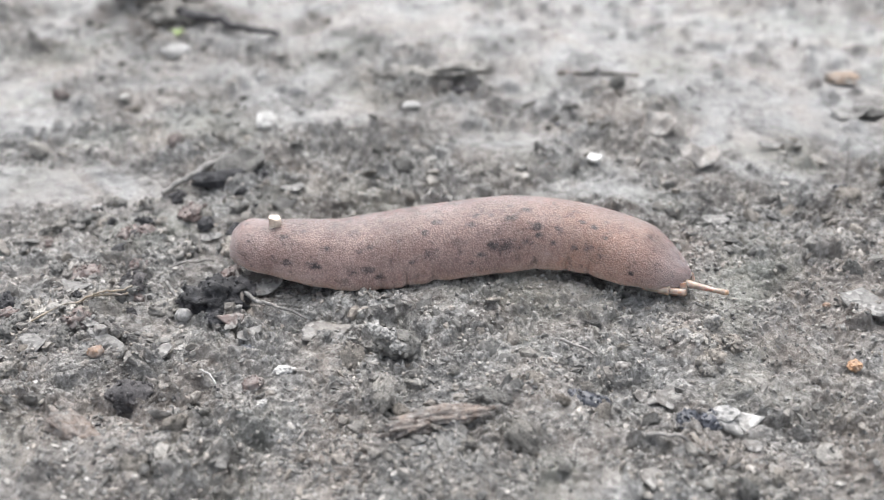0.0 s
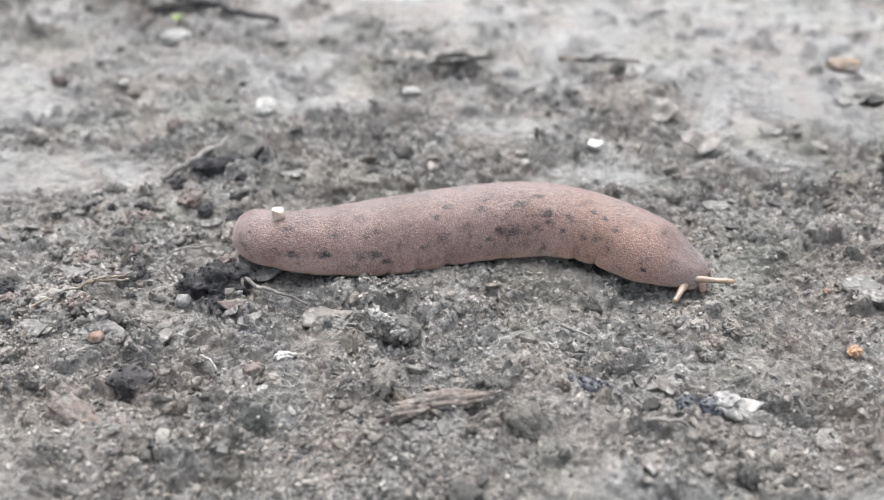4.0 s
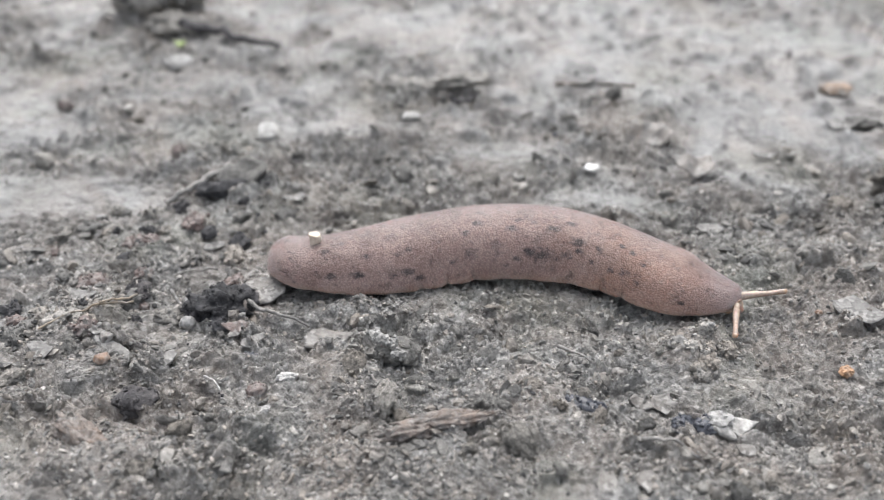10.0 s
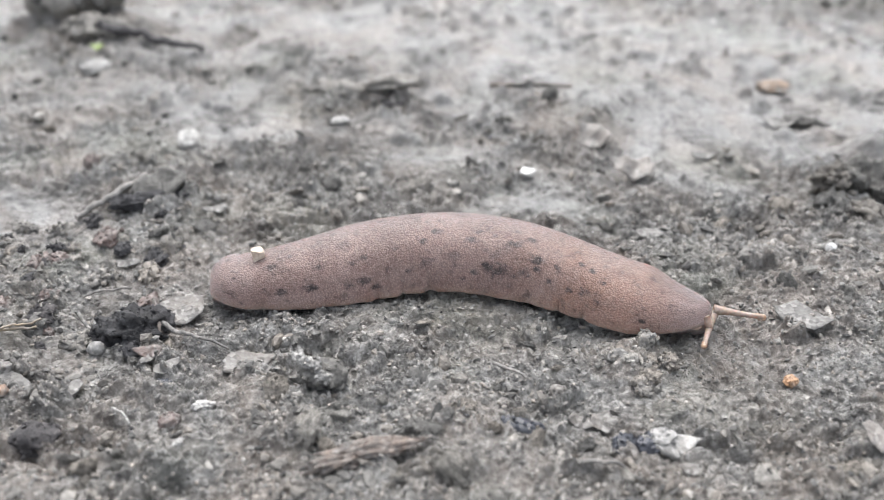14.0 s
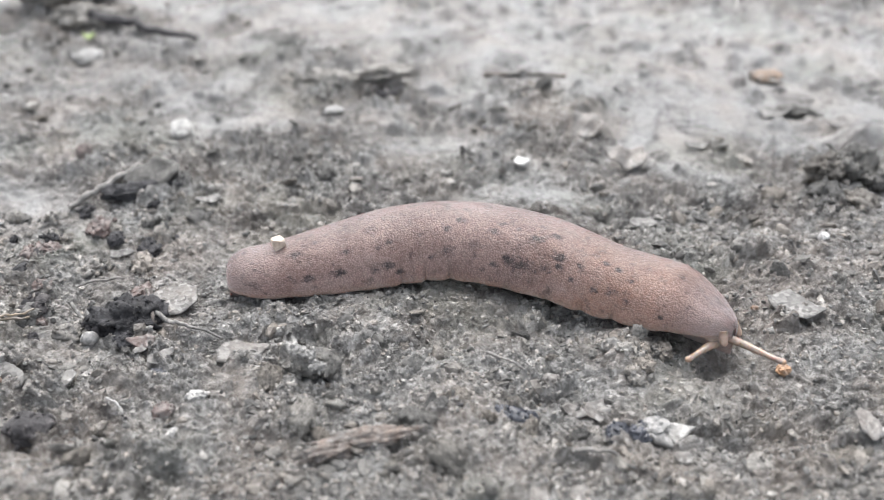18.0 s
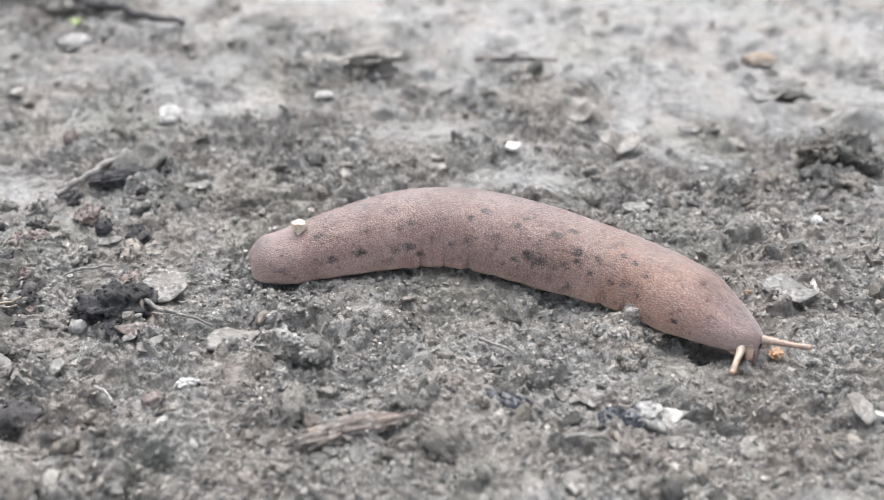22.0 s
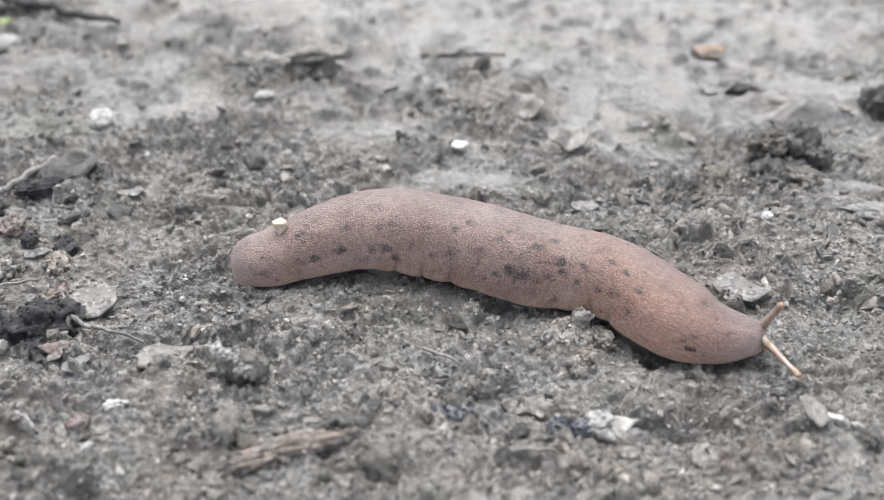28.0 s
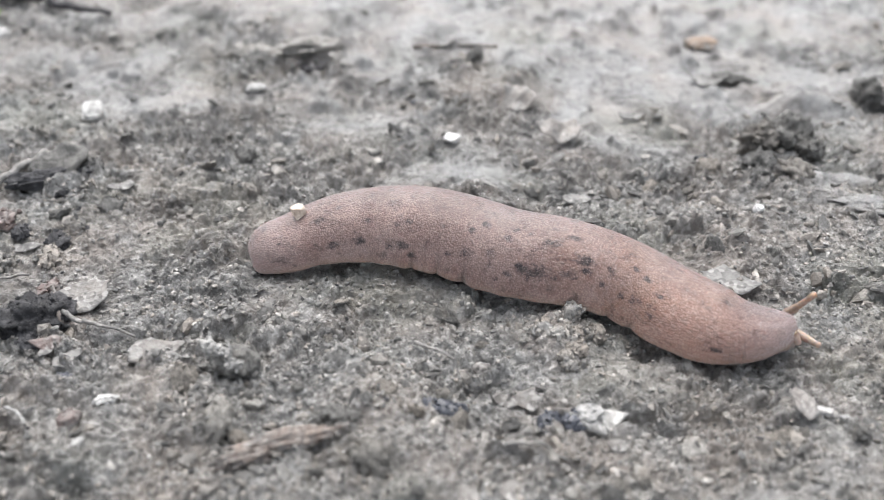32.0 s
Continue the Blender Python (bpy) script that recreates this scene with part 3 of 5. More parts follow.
def flake_mesh(name, length, width, seed, material, thick=0.025, bend=0.12, ragged=0.34, rings=6, around=28):
    """A thin bent scrap with an uneven rim; half sizes in centimetres."""
    rng = random.Random(seed)
    corners = []
    count = rng.randint(6, 9)
    for k in range(count):
        a, r = 6.283 * (k + rng.uniform(-0.35, 0.35)) / count, rng.uniform(1 - 1.2 * ragged, 1.12)
        corners.append((r * math.cos(a), r * math.sin(a)))
    rim = []
    for k in range(around):
        u = count * k / around
        (ax, ay), (bx, by) = corners[int(u)], corners[(int(u) + 1) % count]
        f = u - int(u)
        rim.append((ax + (bx - ax) * f + rng.uniform(-0.05, 0.05), ay + (by - ay) * f + rng.uniform(-0.05, 0.05)))
    verts, quads = [], []
    for side in (1, -1):
        for r in range(1, rings + 1):
            for k in range(around):
                q = r / rings
                x, y = length * rim[k][0] * q, width * rim[k][1] * q
                z = bend * (x / length) ** 2 + bend * 0.9 * noise.noise(Vector((x * 3.5, y * 3.5, seed))) + 0.25 * bend * (y / width) + 0.012 * noise.noise(Vector((x * 14, y * 14, seed)))
                verts.append((x, y, z + side * thick * (0.5 if r < rings else 0.3)))
    n = rings * around
    for side in (0, 1):
        for r in range(rings - 1):
            for k in range(around):
                a, b = side * n + r * around + k, side * n + r * around + (k + 1) % around
                q = (a, a + around, b + around, b)
                quads.append(q if side == 0 else q[::-1])
    for k in range(around):
        a, b = n - around + k, n - around + (k + 1) % around
        quads.append((a, a + n, b + n, b))
    half = around // 2
    for side in (0, 1):
        for k in range(half - 1):
            q = (side * n + k, side * n + k + 1, side * n + around - 2 - k, side * n + around - 1 - k)
            quads.append(q if side == 0 else q[::-1])
    return quick_mesh(name, verts, quads, material)


def tube_mesh(name, points, radii, material, sides=9, seed=0, knobbly=0.12):
    """A tapered round stem through the given points (centimetres), closed at both ends."""
    pts = [Vector(p) for p in points]
    verts, quads = [], []
    for n, p in enumerate(pts):
        d = (pts[min(n + 1, len(pts) - 1)] - pts[max(n - 1, 0)]).normalized()
        u = d.cross(Vector((0.13, 0.22, 0.97))).normalized()
        v = d.cross(u)
        for k in range(sides):
            a = 6.283 * k / sides
            r = radii[n] * (1 + knobbly * noise.noise(Vector((n * 0.9, k * 1.3, seed))))
            verts.append(p + u * r * math.cos(a) + v * r * math.sin(a))
    for n in range(len(pts) - 1):
        for k in range(sides):
            a, b = n * sides + k, n * sides + (k + 1) % sides
            quads.append((a, b, b + sides, a + sides))
    for base in (0, (len(pts) - 1) * sides):
        verts.append(sum((Vector(v) for v in verts[base : base + sides]), Vector()) / sides)
        for k in range(0, sides, 1):
            quads.append((base + k, base + (k + 1) % sides, len(verts) - 1, len(verts) - 1))
    tri = [q[:3] for q in quads if q[2] == q[3]]
    me = bpy.data.meshes.new(name)
    me.from_pydata([tuple(c * CM for c in v) for v in verts], [], [q for q in quads if q[2] != q[3]] + tri)
    me.polygons.foreach_set("use_smooth", [True] * len(me.polygons))
    me.materials.append(material)
    return me


RING = np.array([(r * math.cos(a), r * math.sin(a)) for r in (0.4, 1.0) for a in np.linspace(0, 5.5, 8)]).T


def lay(ob, x, y, up=0.0, rx=0, ry=0, rz=0):
    """Set a thing on the soil at x, y (centimetres), its origin up centimetres over it."""
    level = float(ground_height(*(c + 0.14 * RING[i] for i, c in enumerate((x, y)))).mean())
    ob.matrix_world = pose(x * CM, y * CM, (level + up) * CM, rx, ry, rz)
    return ob


def bit(name, me, x, y, up, label, category, rx=0, ry=0, rz=0, group=""):
    return tagged(lay(new(name, me), x, y, up, rx, ry, rz), label, category, group)


build_ground()

# ---- the slug ----
SECTIONS = 150
LENGTH = 6.55
RIM = 0.10
STATIONS = np.array((0, .02, .06, .15, .3, .45, .6, .75, .88, .96, 1))
HALF_WIDTH = np.array((0.300, 0.340, 0.426, 0.499, 0.643, 0.623, 0.610, 0.536, 0.551, 0.322, 0.220))
HEIGHT = np.array((0.360, 0.400, 0.410, 0.538, 0.621, 0.657, 0.663, 0.589, 0.512, 0.270, 0.280))
NODES = np.linspace(0, 1, 9)


def smooth_curve(xk, x):
    """The matrix that takes values at the knots xk to a natural cubic spline at x."""
    n, h = len(xk), np.diff(xk)
    a, b = np.zeros((n, n)), np.zeros((n, n))
    a[0, 0] = a[-1, -1] = 1
    for i in range(1, n - 1):
        a[i, i - 1], a[i, i], a[i, i + 1] = h[i - 1], 2 * (h[i - 1] + h[i]), h[i]
        b[i, i - 1], b[i, i], b[i, i + 1] = 6 / h[i - 1], -6 / h[i] - 6 / h[i - 1], 6 / h[i]
    m, out = np.linalg.solve(a, b), np.zeros((len(x), n))
    for r, v in enumerate(x):
        i = min(max(np.searchsorted(xk, v) - 1, 0), n - 2)
        p = (xk[i + 1] - v) / h[i]
        q = 1 - p
        out[r, i] += p
        out[r, i + 1] += q
        out[r] += ((p**3 - p) * m[i] + (q**3 - q) * m[i + 1]) * h[i] ** 2 / 6
    return out


DENSE = np.linspace(0, 1, 801)


def softened(values):
    v = np.interp(DENSE, STATIONS, values)
    k = np.hanning(61)
    v = np.convolve(np.pad(v, 30, "edge"), k / k.sum(), "valid")
    return v


WIDE, HIGH = softened(HALF_WIDTH), softened(HEIGHT)


def girth(s):
    """Half width and height of the body at s, from the tail (0) to the head (1)."""
    tail = np.sqrt(np.clip(1 - (1 - np.clip(s / 0.04, 0, 1)) ** 2, 0.0, 1))
    head = np.sqrt(np.clip(1 - (1 - np.clip((1 - s) / 0.06, 0, 1)) ** 2, 0.0, 1))
    return np.interp(s, DENSE, WIDE) * (0.25 + 0.75 * tail) * (0.12 + 0.88 * head), np.interp(s, DENSE, HIGH) * (0.45 + 0.55 * tail) * (0.32 + 0.68 * head)


AROUND = 80
CURL = np.concatenate([np.linspace(-0.5, 0, 6)[:-1], np.linspace(0, math.pi, AROUND - 10), np.linspace(math.pi, math.pi + 0.5, 6)[1:]])


def ring(s, inset=0.0):
    """One ring of the body: across (to the right of the heading) and up, in centimetres."""
    w, h = girth(s)
    c, t = np.cos(CURL), np.sin(CURL)
    tuck = np.clip(-t / 0.48, 0, 1)
    frill = 0.012 - 0.06 * np.abs(np.sin(s * 29 + 1.5 * np.sin(s * 17))) ** 9 + 0.012 * np.sin(s * 110)
    w = w * (1 + frill * np.clip(1 - t / 0.45, 0, 1))
    across = (w - inset) * np.sign(c) * np.where(t >= 0, np.abs(c) ** 0.94, 1 - 0.5 * tuck**1.5)
    up = np.where(t >= 0, RIM + (h - inset) * t, RIM - 0.05 * np.sqrt(tuck))
    under = np.array([(-0.22 * w[0], -0.16), (0.22 * w[0], -0.16)])
    return np.concatenate([np.stack([across, up], 1), under])


def spot_strength(s, a):
    """How dark the skin is spotted at s and the angle a round the body."""
    w, h = girth(s)
    total = np.zeros_like(a)
    for k in range(0, len(SPOTS), 3):
        s0, a0, r = SPOTS[k : k + 3]
        dx, dy = (s - s0) * LENGTH, (a - a0) * 0.5 * (w + h)
        d = np.sqrt((dx / 1.7) ** 2 + dy**2) / r
        total = np.maximum(total, np.clip(1.1 - d * 0.62, 0, 1) * (0.82 + 0.18 * math.sin(k * 1.7)))
    return total


def section_mesh(n):
    """One slice of the body; it tucks under its neighbours at both ends."""
    pitch = 1.0 / SECTIONS
    mid = (n + 0.5) * pitch
    offs = [-1.35, -0.9, -0.5, -0.2, 0.2, 0.5, 0.9, 1.35]
    if n == 0:
        offs = [-0.5, -0.45, -0.3, -0.1, 0.2, 0.5, 0.9, 1.35]
    if n == SECTIONS - 1:
        offs = [-1.35, -0.9, -0.5, -0.2, 0.1, 0.3, 0.45, 0.5]
    verts, rest, spots = [], [], []
    for o in offs:
        s = min(max(mid + o * pitch, 0.0), 1.0)
        ins = 0.0026 * max(abs(o) - 0.5, 0.0) / 0.85
        r = ring(np.array(s), ins)
        for (y, z), a in zip(r, list(CURL) + [math.pi + 0.9, -0.9]):
            verts.append((o * pitch * LENGTH, -y, z))
        w, h = girth(np.array(s))
        angle = np.array(list(CURL) + [math.pi + 0.9, -0.9])
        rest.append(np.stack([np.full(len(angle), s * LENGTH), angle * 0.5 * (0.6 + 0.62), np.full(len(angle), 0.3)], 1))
        spots.append(spot_strength(np.array(s), angle))
    k = len(CURL) + 2
    i = np.arange(len(offs) * k).reshape(len(offs), k)
    j = np.roll(i, -1, axis=1)
    quads = np.stack([i[:-1], i[1:], j[1:], j[:-1]], -1).reshape(-1, 4)
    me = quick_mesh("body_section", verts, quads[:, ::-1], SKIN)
    for name, kind, values in (("rest", "FLOAT_VECTOR", np.concatenate(rest)), ("spot", "FLOAT", np.concatenate(spots))):
        at = me.attributes.new(name, kind, "POINT")
        at.data.foreach_set("vector" if kind == "FLOAT_VECTOR" else "value", values.astype(np.float32).ravel())
    if n in (0, SECTIONS - 1):
        bm = bmesh.new()
        bm.from_mesh(me)
        bm.verts.ensure_lookup_table()
        row = i[0] if n == 0 else i[-1][::-1]
        f = bm.faces.new([bm.verts[int(v)] for v in row])
        f.smooth = True
        bm.to_mesh(me)
        bm.free()
    return me


SPOTS = (0.124, 1.12, 0.054, 0.055, 0.84, 0.024, 0.211, 0.90, 0.047, 0.160, 1.33, 0.028, 0.139, 0.45, 0.041, 0.188, 0.47, 0.050, 0.261, 0.39, 0.043, 0.277, 0.84, 0.040, 0.300, 0.92, 0.038, 0.312, 0.29, 0.036, 0.290, 0.45, 0.050, 0.394, 0.47, 0.030, 0.436, 0.57, 0.068, 0.369, 0.94, 0.028)
SPOTS += (0.429, 1.02, 0.036, 0.455, 1.22, 0.044, 0.522, 1.06, 0.044, 0.531, 1.26, 0.038, 0.600, 1.43, 0.030, 0.598, 1.10, 0.048, 0.630, 1.31, 0.036, 0.557, 0.57, 0.058, 0.585, 0.53, 0.096, 0.630, 0.61, 0.053, 0.651, 0.90, 0.060, 0.657, 0.73, 0.038, 0.534, 0.43, 0.035, 0.510, 0.29, 0.032, 0.608, 0.29, 0.036)
SPOTS += (0.697, 0.90, 0.030, 0.745, 1.14, 0.030, 0.774, 1.10, 0.032, 0.738, 0.53, 0.036, 0.772, 0.59, 0.050, 0.806, 0.49, 0.036, 0.688, 0.57, 0.030, 0.886, 0.37, 0.026, 0.807, 0.94, 0.026, 0.563, 1.22, 0.034)
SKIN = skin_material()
slug = tagged(new("slug"), "leathery pinkish-brown slug with dark spots crawling over mud", "slug")
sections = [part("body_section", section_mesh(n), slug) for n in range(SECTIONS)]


def stalk_mesh(name, length, thin, thick, material, bulb):
    """A feeler that points along +x with its tip at the origin."""
    xs = [0.0, -0.01, -0.03, -0.06, -0.10, -0.16] + [-0.16 - (length - 0.16) * k / 6 for k in range(1, 7)]
    rs = [bulb * 0.45, bulb * 0.8, bulb, bulb * 0.95, thin * 1.05, thin] + [thin + (thick - thin) * k / 6 for k in range(1, 7)]
    return tube_mesh(name, [(x, 0, 0.004 * math.sin(x * 9)) for x in xs], rs, material, 14, 3, 0.07)


def sleeve_mesh(name, material):
    """The stalk's lower half, from its root at the origin along +x."""
    xs = [-0.07, -0.04, 0.0, 0.08, 0.16, 0.24, 0.28]
    return tube_mesh(name, [(x, 0, 0) for x in xs], [0.064, 0.060, 0.054, 0.046, 0.038, 0.030, 0.018], material, 14, 5, 0.07)


stalks, sleeves = [], []
for _ in range(2):
    sleeves.append(part("stalk_sleeve", sleeve_mesh("stalk_sleeve", STALK), slug, "brown translucent stalk root"))
    stalk = part("eye_stalk", stalk_mesh("eye_stalk", 0.50, 0.030, 0.046, STALK, 0.036), slug, "slender brown eye stalk")
    eye = part("eye_tip", lump_mesh("eye_tip", (0.034, 0.034, 0.034), 4, TIP, 0.1, 3), stalk, "rounded orange-brown tip")
    eye.location = (-0.014 * CM, 0, 0)
    stalks.append(stalk)
feelers = []
for k in range(2):
    bm_me = tube_mesh("feeler", [(0, 0, 0.06), (0.02, 0, 0.0), (0.04, 0, -0.05), (0.06, 0, -0.09), (0.065, 0, -0.11)], [0.045, 0.05, 0.046, 0.036, 0.012], FEELER, 12, k, 0.2)
    feelers.append(part("feeler", bm_me, slug, "short pale feeler beside the mouth"))
mouth = part("mouth_fold", lump_mesh("mouth_fold", (0.16, 0.24, 0.11), 8, FEELER, 0.18, 3), slug, "pale soft fold under the head")

back_grain = tagged(new("sand_grain", block_mesh("sand_grain", (0.080, 0.068, 0.095), 5, CREAM)), "cream grain of sand stuck on the slug's back", "sand grain")


# ---- things that lie on the soil ----
def white_bits():
    bit("white_stone", block_mesh("white_stone", (0.19, 0.16, 0.16), 3, WHITE), -4.04, 3.72, 0.05, "rough white stone on crumbly mud", "stone", rx=32, rz=12)
    bit("pale_pebble", lump_mesh("pale_pebble", (0.19, 0.13, 0.06), 5, PALE, 0.25, 3), -1.68, 4.58, 0.06, "flat pale pebble half sunk in mud", "pebble", rz=5)
    bit("white_shard", block_mesh("white_shard", (0.12, 0.09, 0.04), 7, CHALK), 1.40, 2.72, 0.07, "small bright white shell-like chip", "chip", rx=18, rz=-30)
    bit("white_chip", shard_mesh("white_chip", (0.09, 0.08, 0.06), 9, CHALK, 7), 5.19, 0.32, 0.09, "small white chip among grey crumbs", "chip", rx=25, rz=40)
    bit("white_crumb", lump_mesh("white_crumb", (0.11, 0.07, 0.05), 12, WHITE, 0.6, 3, 2.4), -2.46, -2.59, 0.03, "curled white crumb of lime", "crumb", rz=15)
    bit("white_crumb", lump_mesh("white_crumb", (0.06, 0.04, 0.03), 14, WHITE, 0.6, 3, 2.4), -2.56, -3.17, 0.03, "small curled white crumb of lime", "crumb", rz=60)
    bit("grey_pebble", lump_mesh("grey_pebble", (0.10, 0.09, 0.09), 15, PALE, 0.15, 3), -3.91, -1.55, 0.05, "round grey-white pebble beside a charred lump", "pebble")
    bit("grey_pebble", lump_mesh("grey_pebble", (0.11, 0.08, 0.08), 16, PALE, 0.3, 3), -4.02, -1.06, 0.05, "angular grey pebble with white specks", "pebble", rz=30)
    bit("orange_grain", lump_mesh("orange_grain", (0.085, 0.075, 0.08), 17, ORANGE, 0.40, 3, 1.5), 3.93, -2.06, 0.0, "translucent orange grain lying on mud", "grain", rz=30)
    bit("orange_grain", lump_mesh("orange_grain", (0.05, 0.04, 0.03), 18, RUST, 0.3, 3), 3.92, -0.98, 0.03, "tiny rust-orange grain in the mud", "grain")
    bit("orange_stone", clod_mesh("orange_stone", (0.30, 0.2, 0.08), 19, OCHRE, 30, 0.3, 3, 0.3), 6.30, 6.3, 0.06, "rusty orange-brown stone on pale mud", "stone")
    bit("tan_grain", lump_mesh("tan_grain", (0.09, 0.08, 0.07), 20, TANLEAF, 0.25, 3), -4.75, -2.02, 0.05, "pinkish tan grain on crumbly soil", "grain")
    bit("tan_grain", lump_mesh("tan_grain", (0.09, 0.08, 0.07), 21, RUST, 0.25, 3), -4.66, -2.38, 0.05, "orange-tan grain on crumbly soil", "grain")
    bit("tan_grain", lump_mesh("tan_grain", (0.09, 0.08, 0.06), 22, TANLEAF, 0.3, 3), 1.31, -2.32, 0.04, "yellowish tan grain in crumbly soil", "grain")
    bit("red_brown_lump", clod_mesh("red_brown_lump", (0.13, 0.11, 0.16), 23, REDBROWN, 40, 0.3, 3, 0.3), -8.17, 4.95, 0.05, "upright red-brown lump on smooth mud", "lump")
    bit("red_brown_lump", clod_mesh("red_brown_lump", (0.13, 0.12, 0.12), 24, REDBROWN, 40, 0.3, 3, 0.3), -5.30, 2.75, 0.08, "reddish brown soil lump", "lump")
    bit("far_white_stone", lump_mesh("far_white_stone", (0.30, 0.2, 0.09), 25, PALE, 0.3, 3), -6.72, 7.25, 0.05, "pale flat stone on grey mud", "stone", rx=28)
    bit("white_bit", block_mesh("white_bit", (0.10, 0.045, 0.03), 27, WHITE), 4.62, -3.15, 0.04, "narrow white chip beside a wood sliver", "chip", rz=-20)
    bit("white_bit", block_mesh("white_bit", (0.055, 0.04, 0.03), 28, PALE), 4.80, -3.24, 0.03, "small white chip beside a wood sliver", "chip", rz=10)
    bit("white_bit", shard_mesh("white_bit", (0.11, 0.05, 0.04), 29, PALE, 7), -5.95, 0.95, 0.03, "pale chip on smooth mud", "chip", rz=12)
    flake = bit("crusted_flake", flake_mesh("crusted_flake", 0.31, 0.24, 31, LIME, 0.07, 0.05, 0.3), 2.38, -3.10, 0.05, "white lime flake with a dirty crust", "flake", rx=10, rz=12)
    part("dirt_crust", lump_mesh("dirt_crust", (0.17, 0.12, 0.06), 33, PALE, 0.5, 3, 2.4), flake, "grey dirt on the flake").location = (-0.1 * CM, 0.08 * CM, 0.05 * CM)


def dark_bits():
    clod = bit("crusted_clod", clod_mesh("crusted_clod", (0.27, 0.19, 0.16), 41, HEAP), -1.22, -2.24, 0.10, "dark soil clod with a white crust", "clod", rz=-15)
    for k, (x, y, z, a, b) in enumerate(((-0.20, -0.03, 0.14, 0.12, 0.07), (-0.04, -0.10, 0.16, 0.10, 0.05), (0.08, -0.17, 0.10, 0.08, 0.05))):
        crust = part("white_crust", clod_mesh("white_crust", (a, b, 0.035), 43 + k, LIME, 45, 0.6, 3, 0.8), clod, "white mineral crust")
        crust.matrix_basis = pose(1.1 * x * CM, 1.1 * y * CM, 1.35 * z * CM, 25, 0, -35 + 20 * k)
    for k, (x, y, a, b, c) in enumerate(((-3.58, -1.22, 0.36, 0.28, 0.22), (-3.36, -1.05, 0.24, 0.20, 0.17), (-3.86, -1.25, 0.22, 0.18, 0.13), (-3.5, -1.5, 0.2, 0.15, 0.10))):
        bit("charred_lump", clod_mesh("charred_lump", (a, b, c), 51 + k, BLACK), x, y, c * 0.3, "black charred lump in a heap of soil", "lump", rz=40 * k, group="charred lumps")
    for k, (x, y, a, b, c) in enumerate(((0.86, -2.88, 0.22, 0.11, 0.07), (1.0, -2.93, 0.13, 0.09, 0.07), (1.88, -3.12, 0.19, 0.13, 0.08), (2.14, -3.1, 0.14, 0.17, 0.10), (5.0, 1.86, 0.17, 0.13, 0.12), (-3.0, -2.12, 0.09, 0.07, 0.06), (0.93, 4.1, 0.12, 0.07, 0.05))):
        bit("blue_black_shard", clod_mesh("blue_black_shard", (a * 0.85, b * 0.8, c * 0.7), 61 + k, BLUE, 46, 0.3, 3, 0.55), x, y, c * 0.1, "blue-black angular shard in the mud", "shard", rx=12, rz=-20 + 37 * k, group="blue-black shards")
    bit("purple_black_clod", clod_mesh("purple_black_clod", (0.27, 0.2, 0.13), 71, BLACK), -4.02, -3.05, 0.0, "soft purple-black clod of rotted matter", "clod")
    bit("hollow_clod", clod_mesh("hollow_clod", (0.48, 0.24, 0.14), 73, MUDLUMP), -1.80, 5.95, 0.02, "dark clod beside a hollow in the mud", "clod", rz=-14)
    bit("hollow_clod", clod_mesh("hollow_clod", (0.52, 0.20, 0.13), 79, MUDLUMP), -0.80, 5.85, 0.07, "dark arched clod over a hollow", "clod", rz=6)
    # Black lump gives the hollow its shade by colour.
    bit("dark_clod", clod_mesh("dark_clod", (0.26, 0.12, 0.07), 74, BLACK), -0.82, 5.55, -0.02, "black lump standing in for shade in the mouth of a hollow", "clod")
    bit("leaf_scrap", flake_mesh("leaf_scrap", 0.46, 0.26, 75, HEAP, 0.06, 0.09, 0.4), -3.98, 1.90, 0.18, "curled dark brown leaf scrap tilted over a hollow", "scrap", rx=28, ry=-12, rz=14)
    bit("soil_clod", clod_mesh("soil_clod", (0.22, 0.16, 0.13), 98, HEAP), -3.72, 1.98, 0.05, "dark soil clod beside a curled leaf", "clod", rz=20)
    # Shade beneath the tilted leaf, put in as a flat black lump.
    bit("dark_clod", clod_mesh("dark_clod", (0.5, 0.2, 0.10), 76, BLACK), -4.15, 1.72, 0.02, "black lump standing in for shade under a leaf scrap", "clod", rz=12)
    bit("peel_scrap", flake_mesh("peel_scrap", 0.17, 0.10, 141, REDBROWN, 0.03, 0.06, 0.3), -3.27, -1.65, 0.04, "reddish curled peel scrap on crumbly soil", "scrap", 8, 0, 25)
    bit("red_brown_lump", clod_mesh("red_brown_lump", (0.12, 0.09, 0.08), 142, REDBROWN, 40, 0.3, 3, 0.3), -2.75, -2.80, 0.03, "pinkish brown lump beside white crumbs", "lump", rz=30)
    bit("dark_clod", clod_mesh("dark_clod", (0.20, 0.14, 0.08), 143, MUDLUMP), 3.22, -3.49, -0.02, "dark clod on grey crumbs", "clod", rz=15)
    bit("tan_scrap", flake_mesh("tan_scrap", 0.13, 0.07, 144, TANLEAF, 0.02, 0.03, 0.2), 2.49, -3.42, 0.04, "tan scrap of leaf under a lime flake", "scrap", 8, 0, -15)
    bit("dark_pebble", clod_mesh("dark_pebble", (0.08, 0.07, 0.06), 145, CLOD, 30, 0.35, 3, 0.4), 4.19, -3.11, 0.02, "dark pebble beside a wood sliver", "pebble", rz=20)
    for k, (x, y, a) in enumerate([(-5.05, 0.22, 0.17), (-5.19, -0.17, 0.13), (-4.23, 0.62, 0.16)]):
        bit("dark_clod", clod_mesh("dark_clod", (a, a * 0.75, a * 0.5), 151 + k, BLACK), x, y, 0.0, "small dark clod on grey mud", "clod", rz=50 * k)
    rng = random.Random(31)
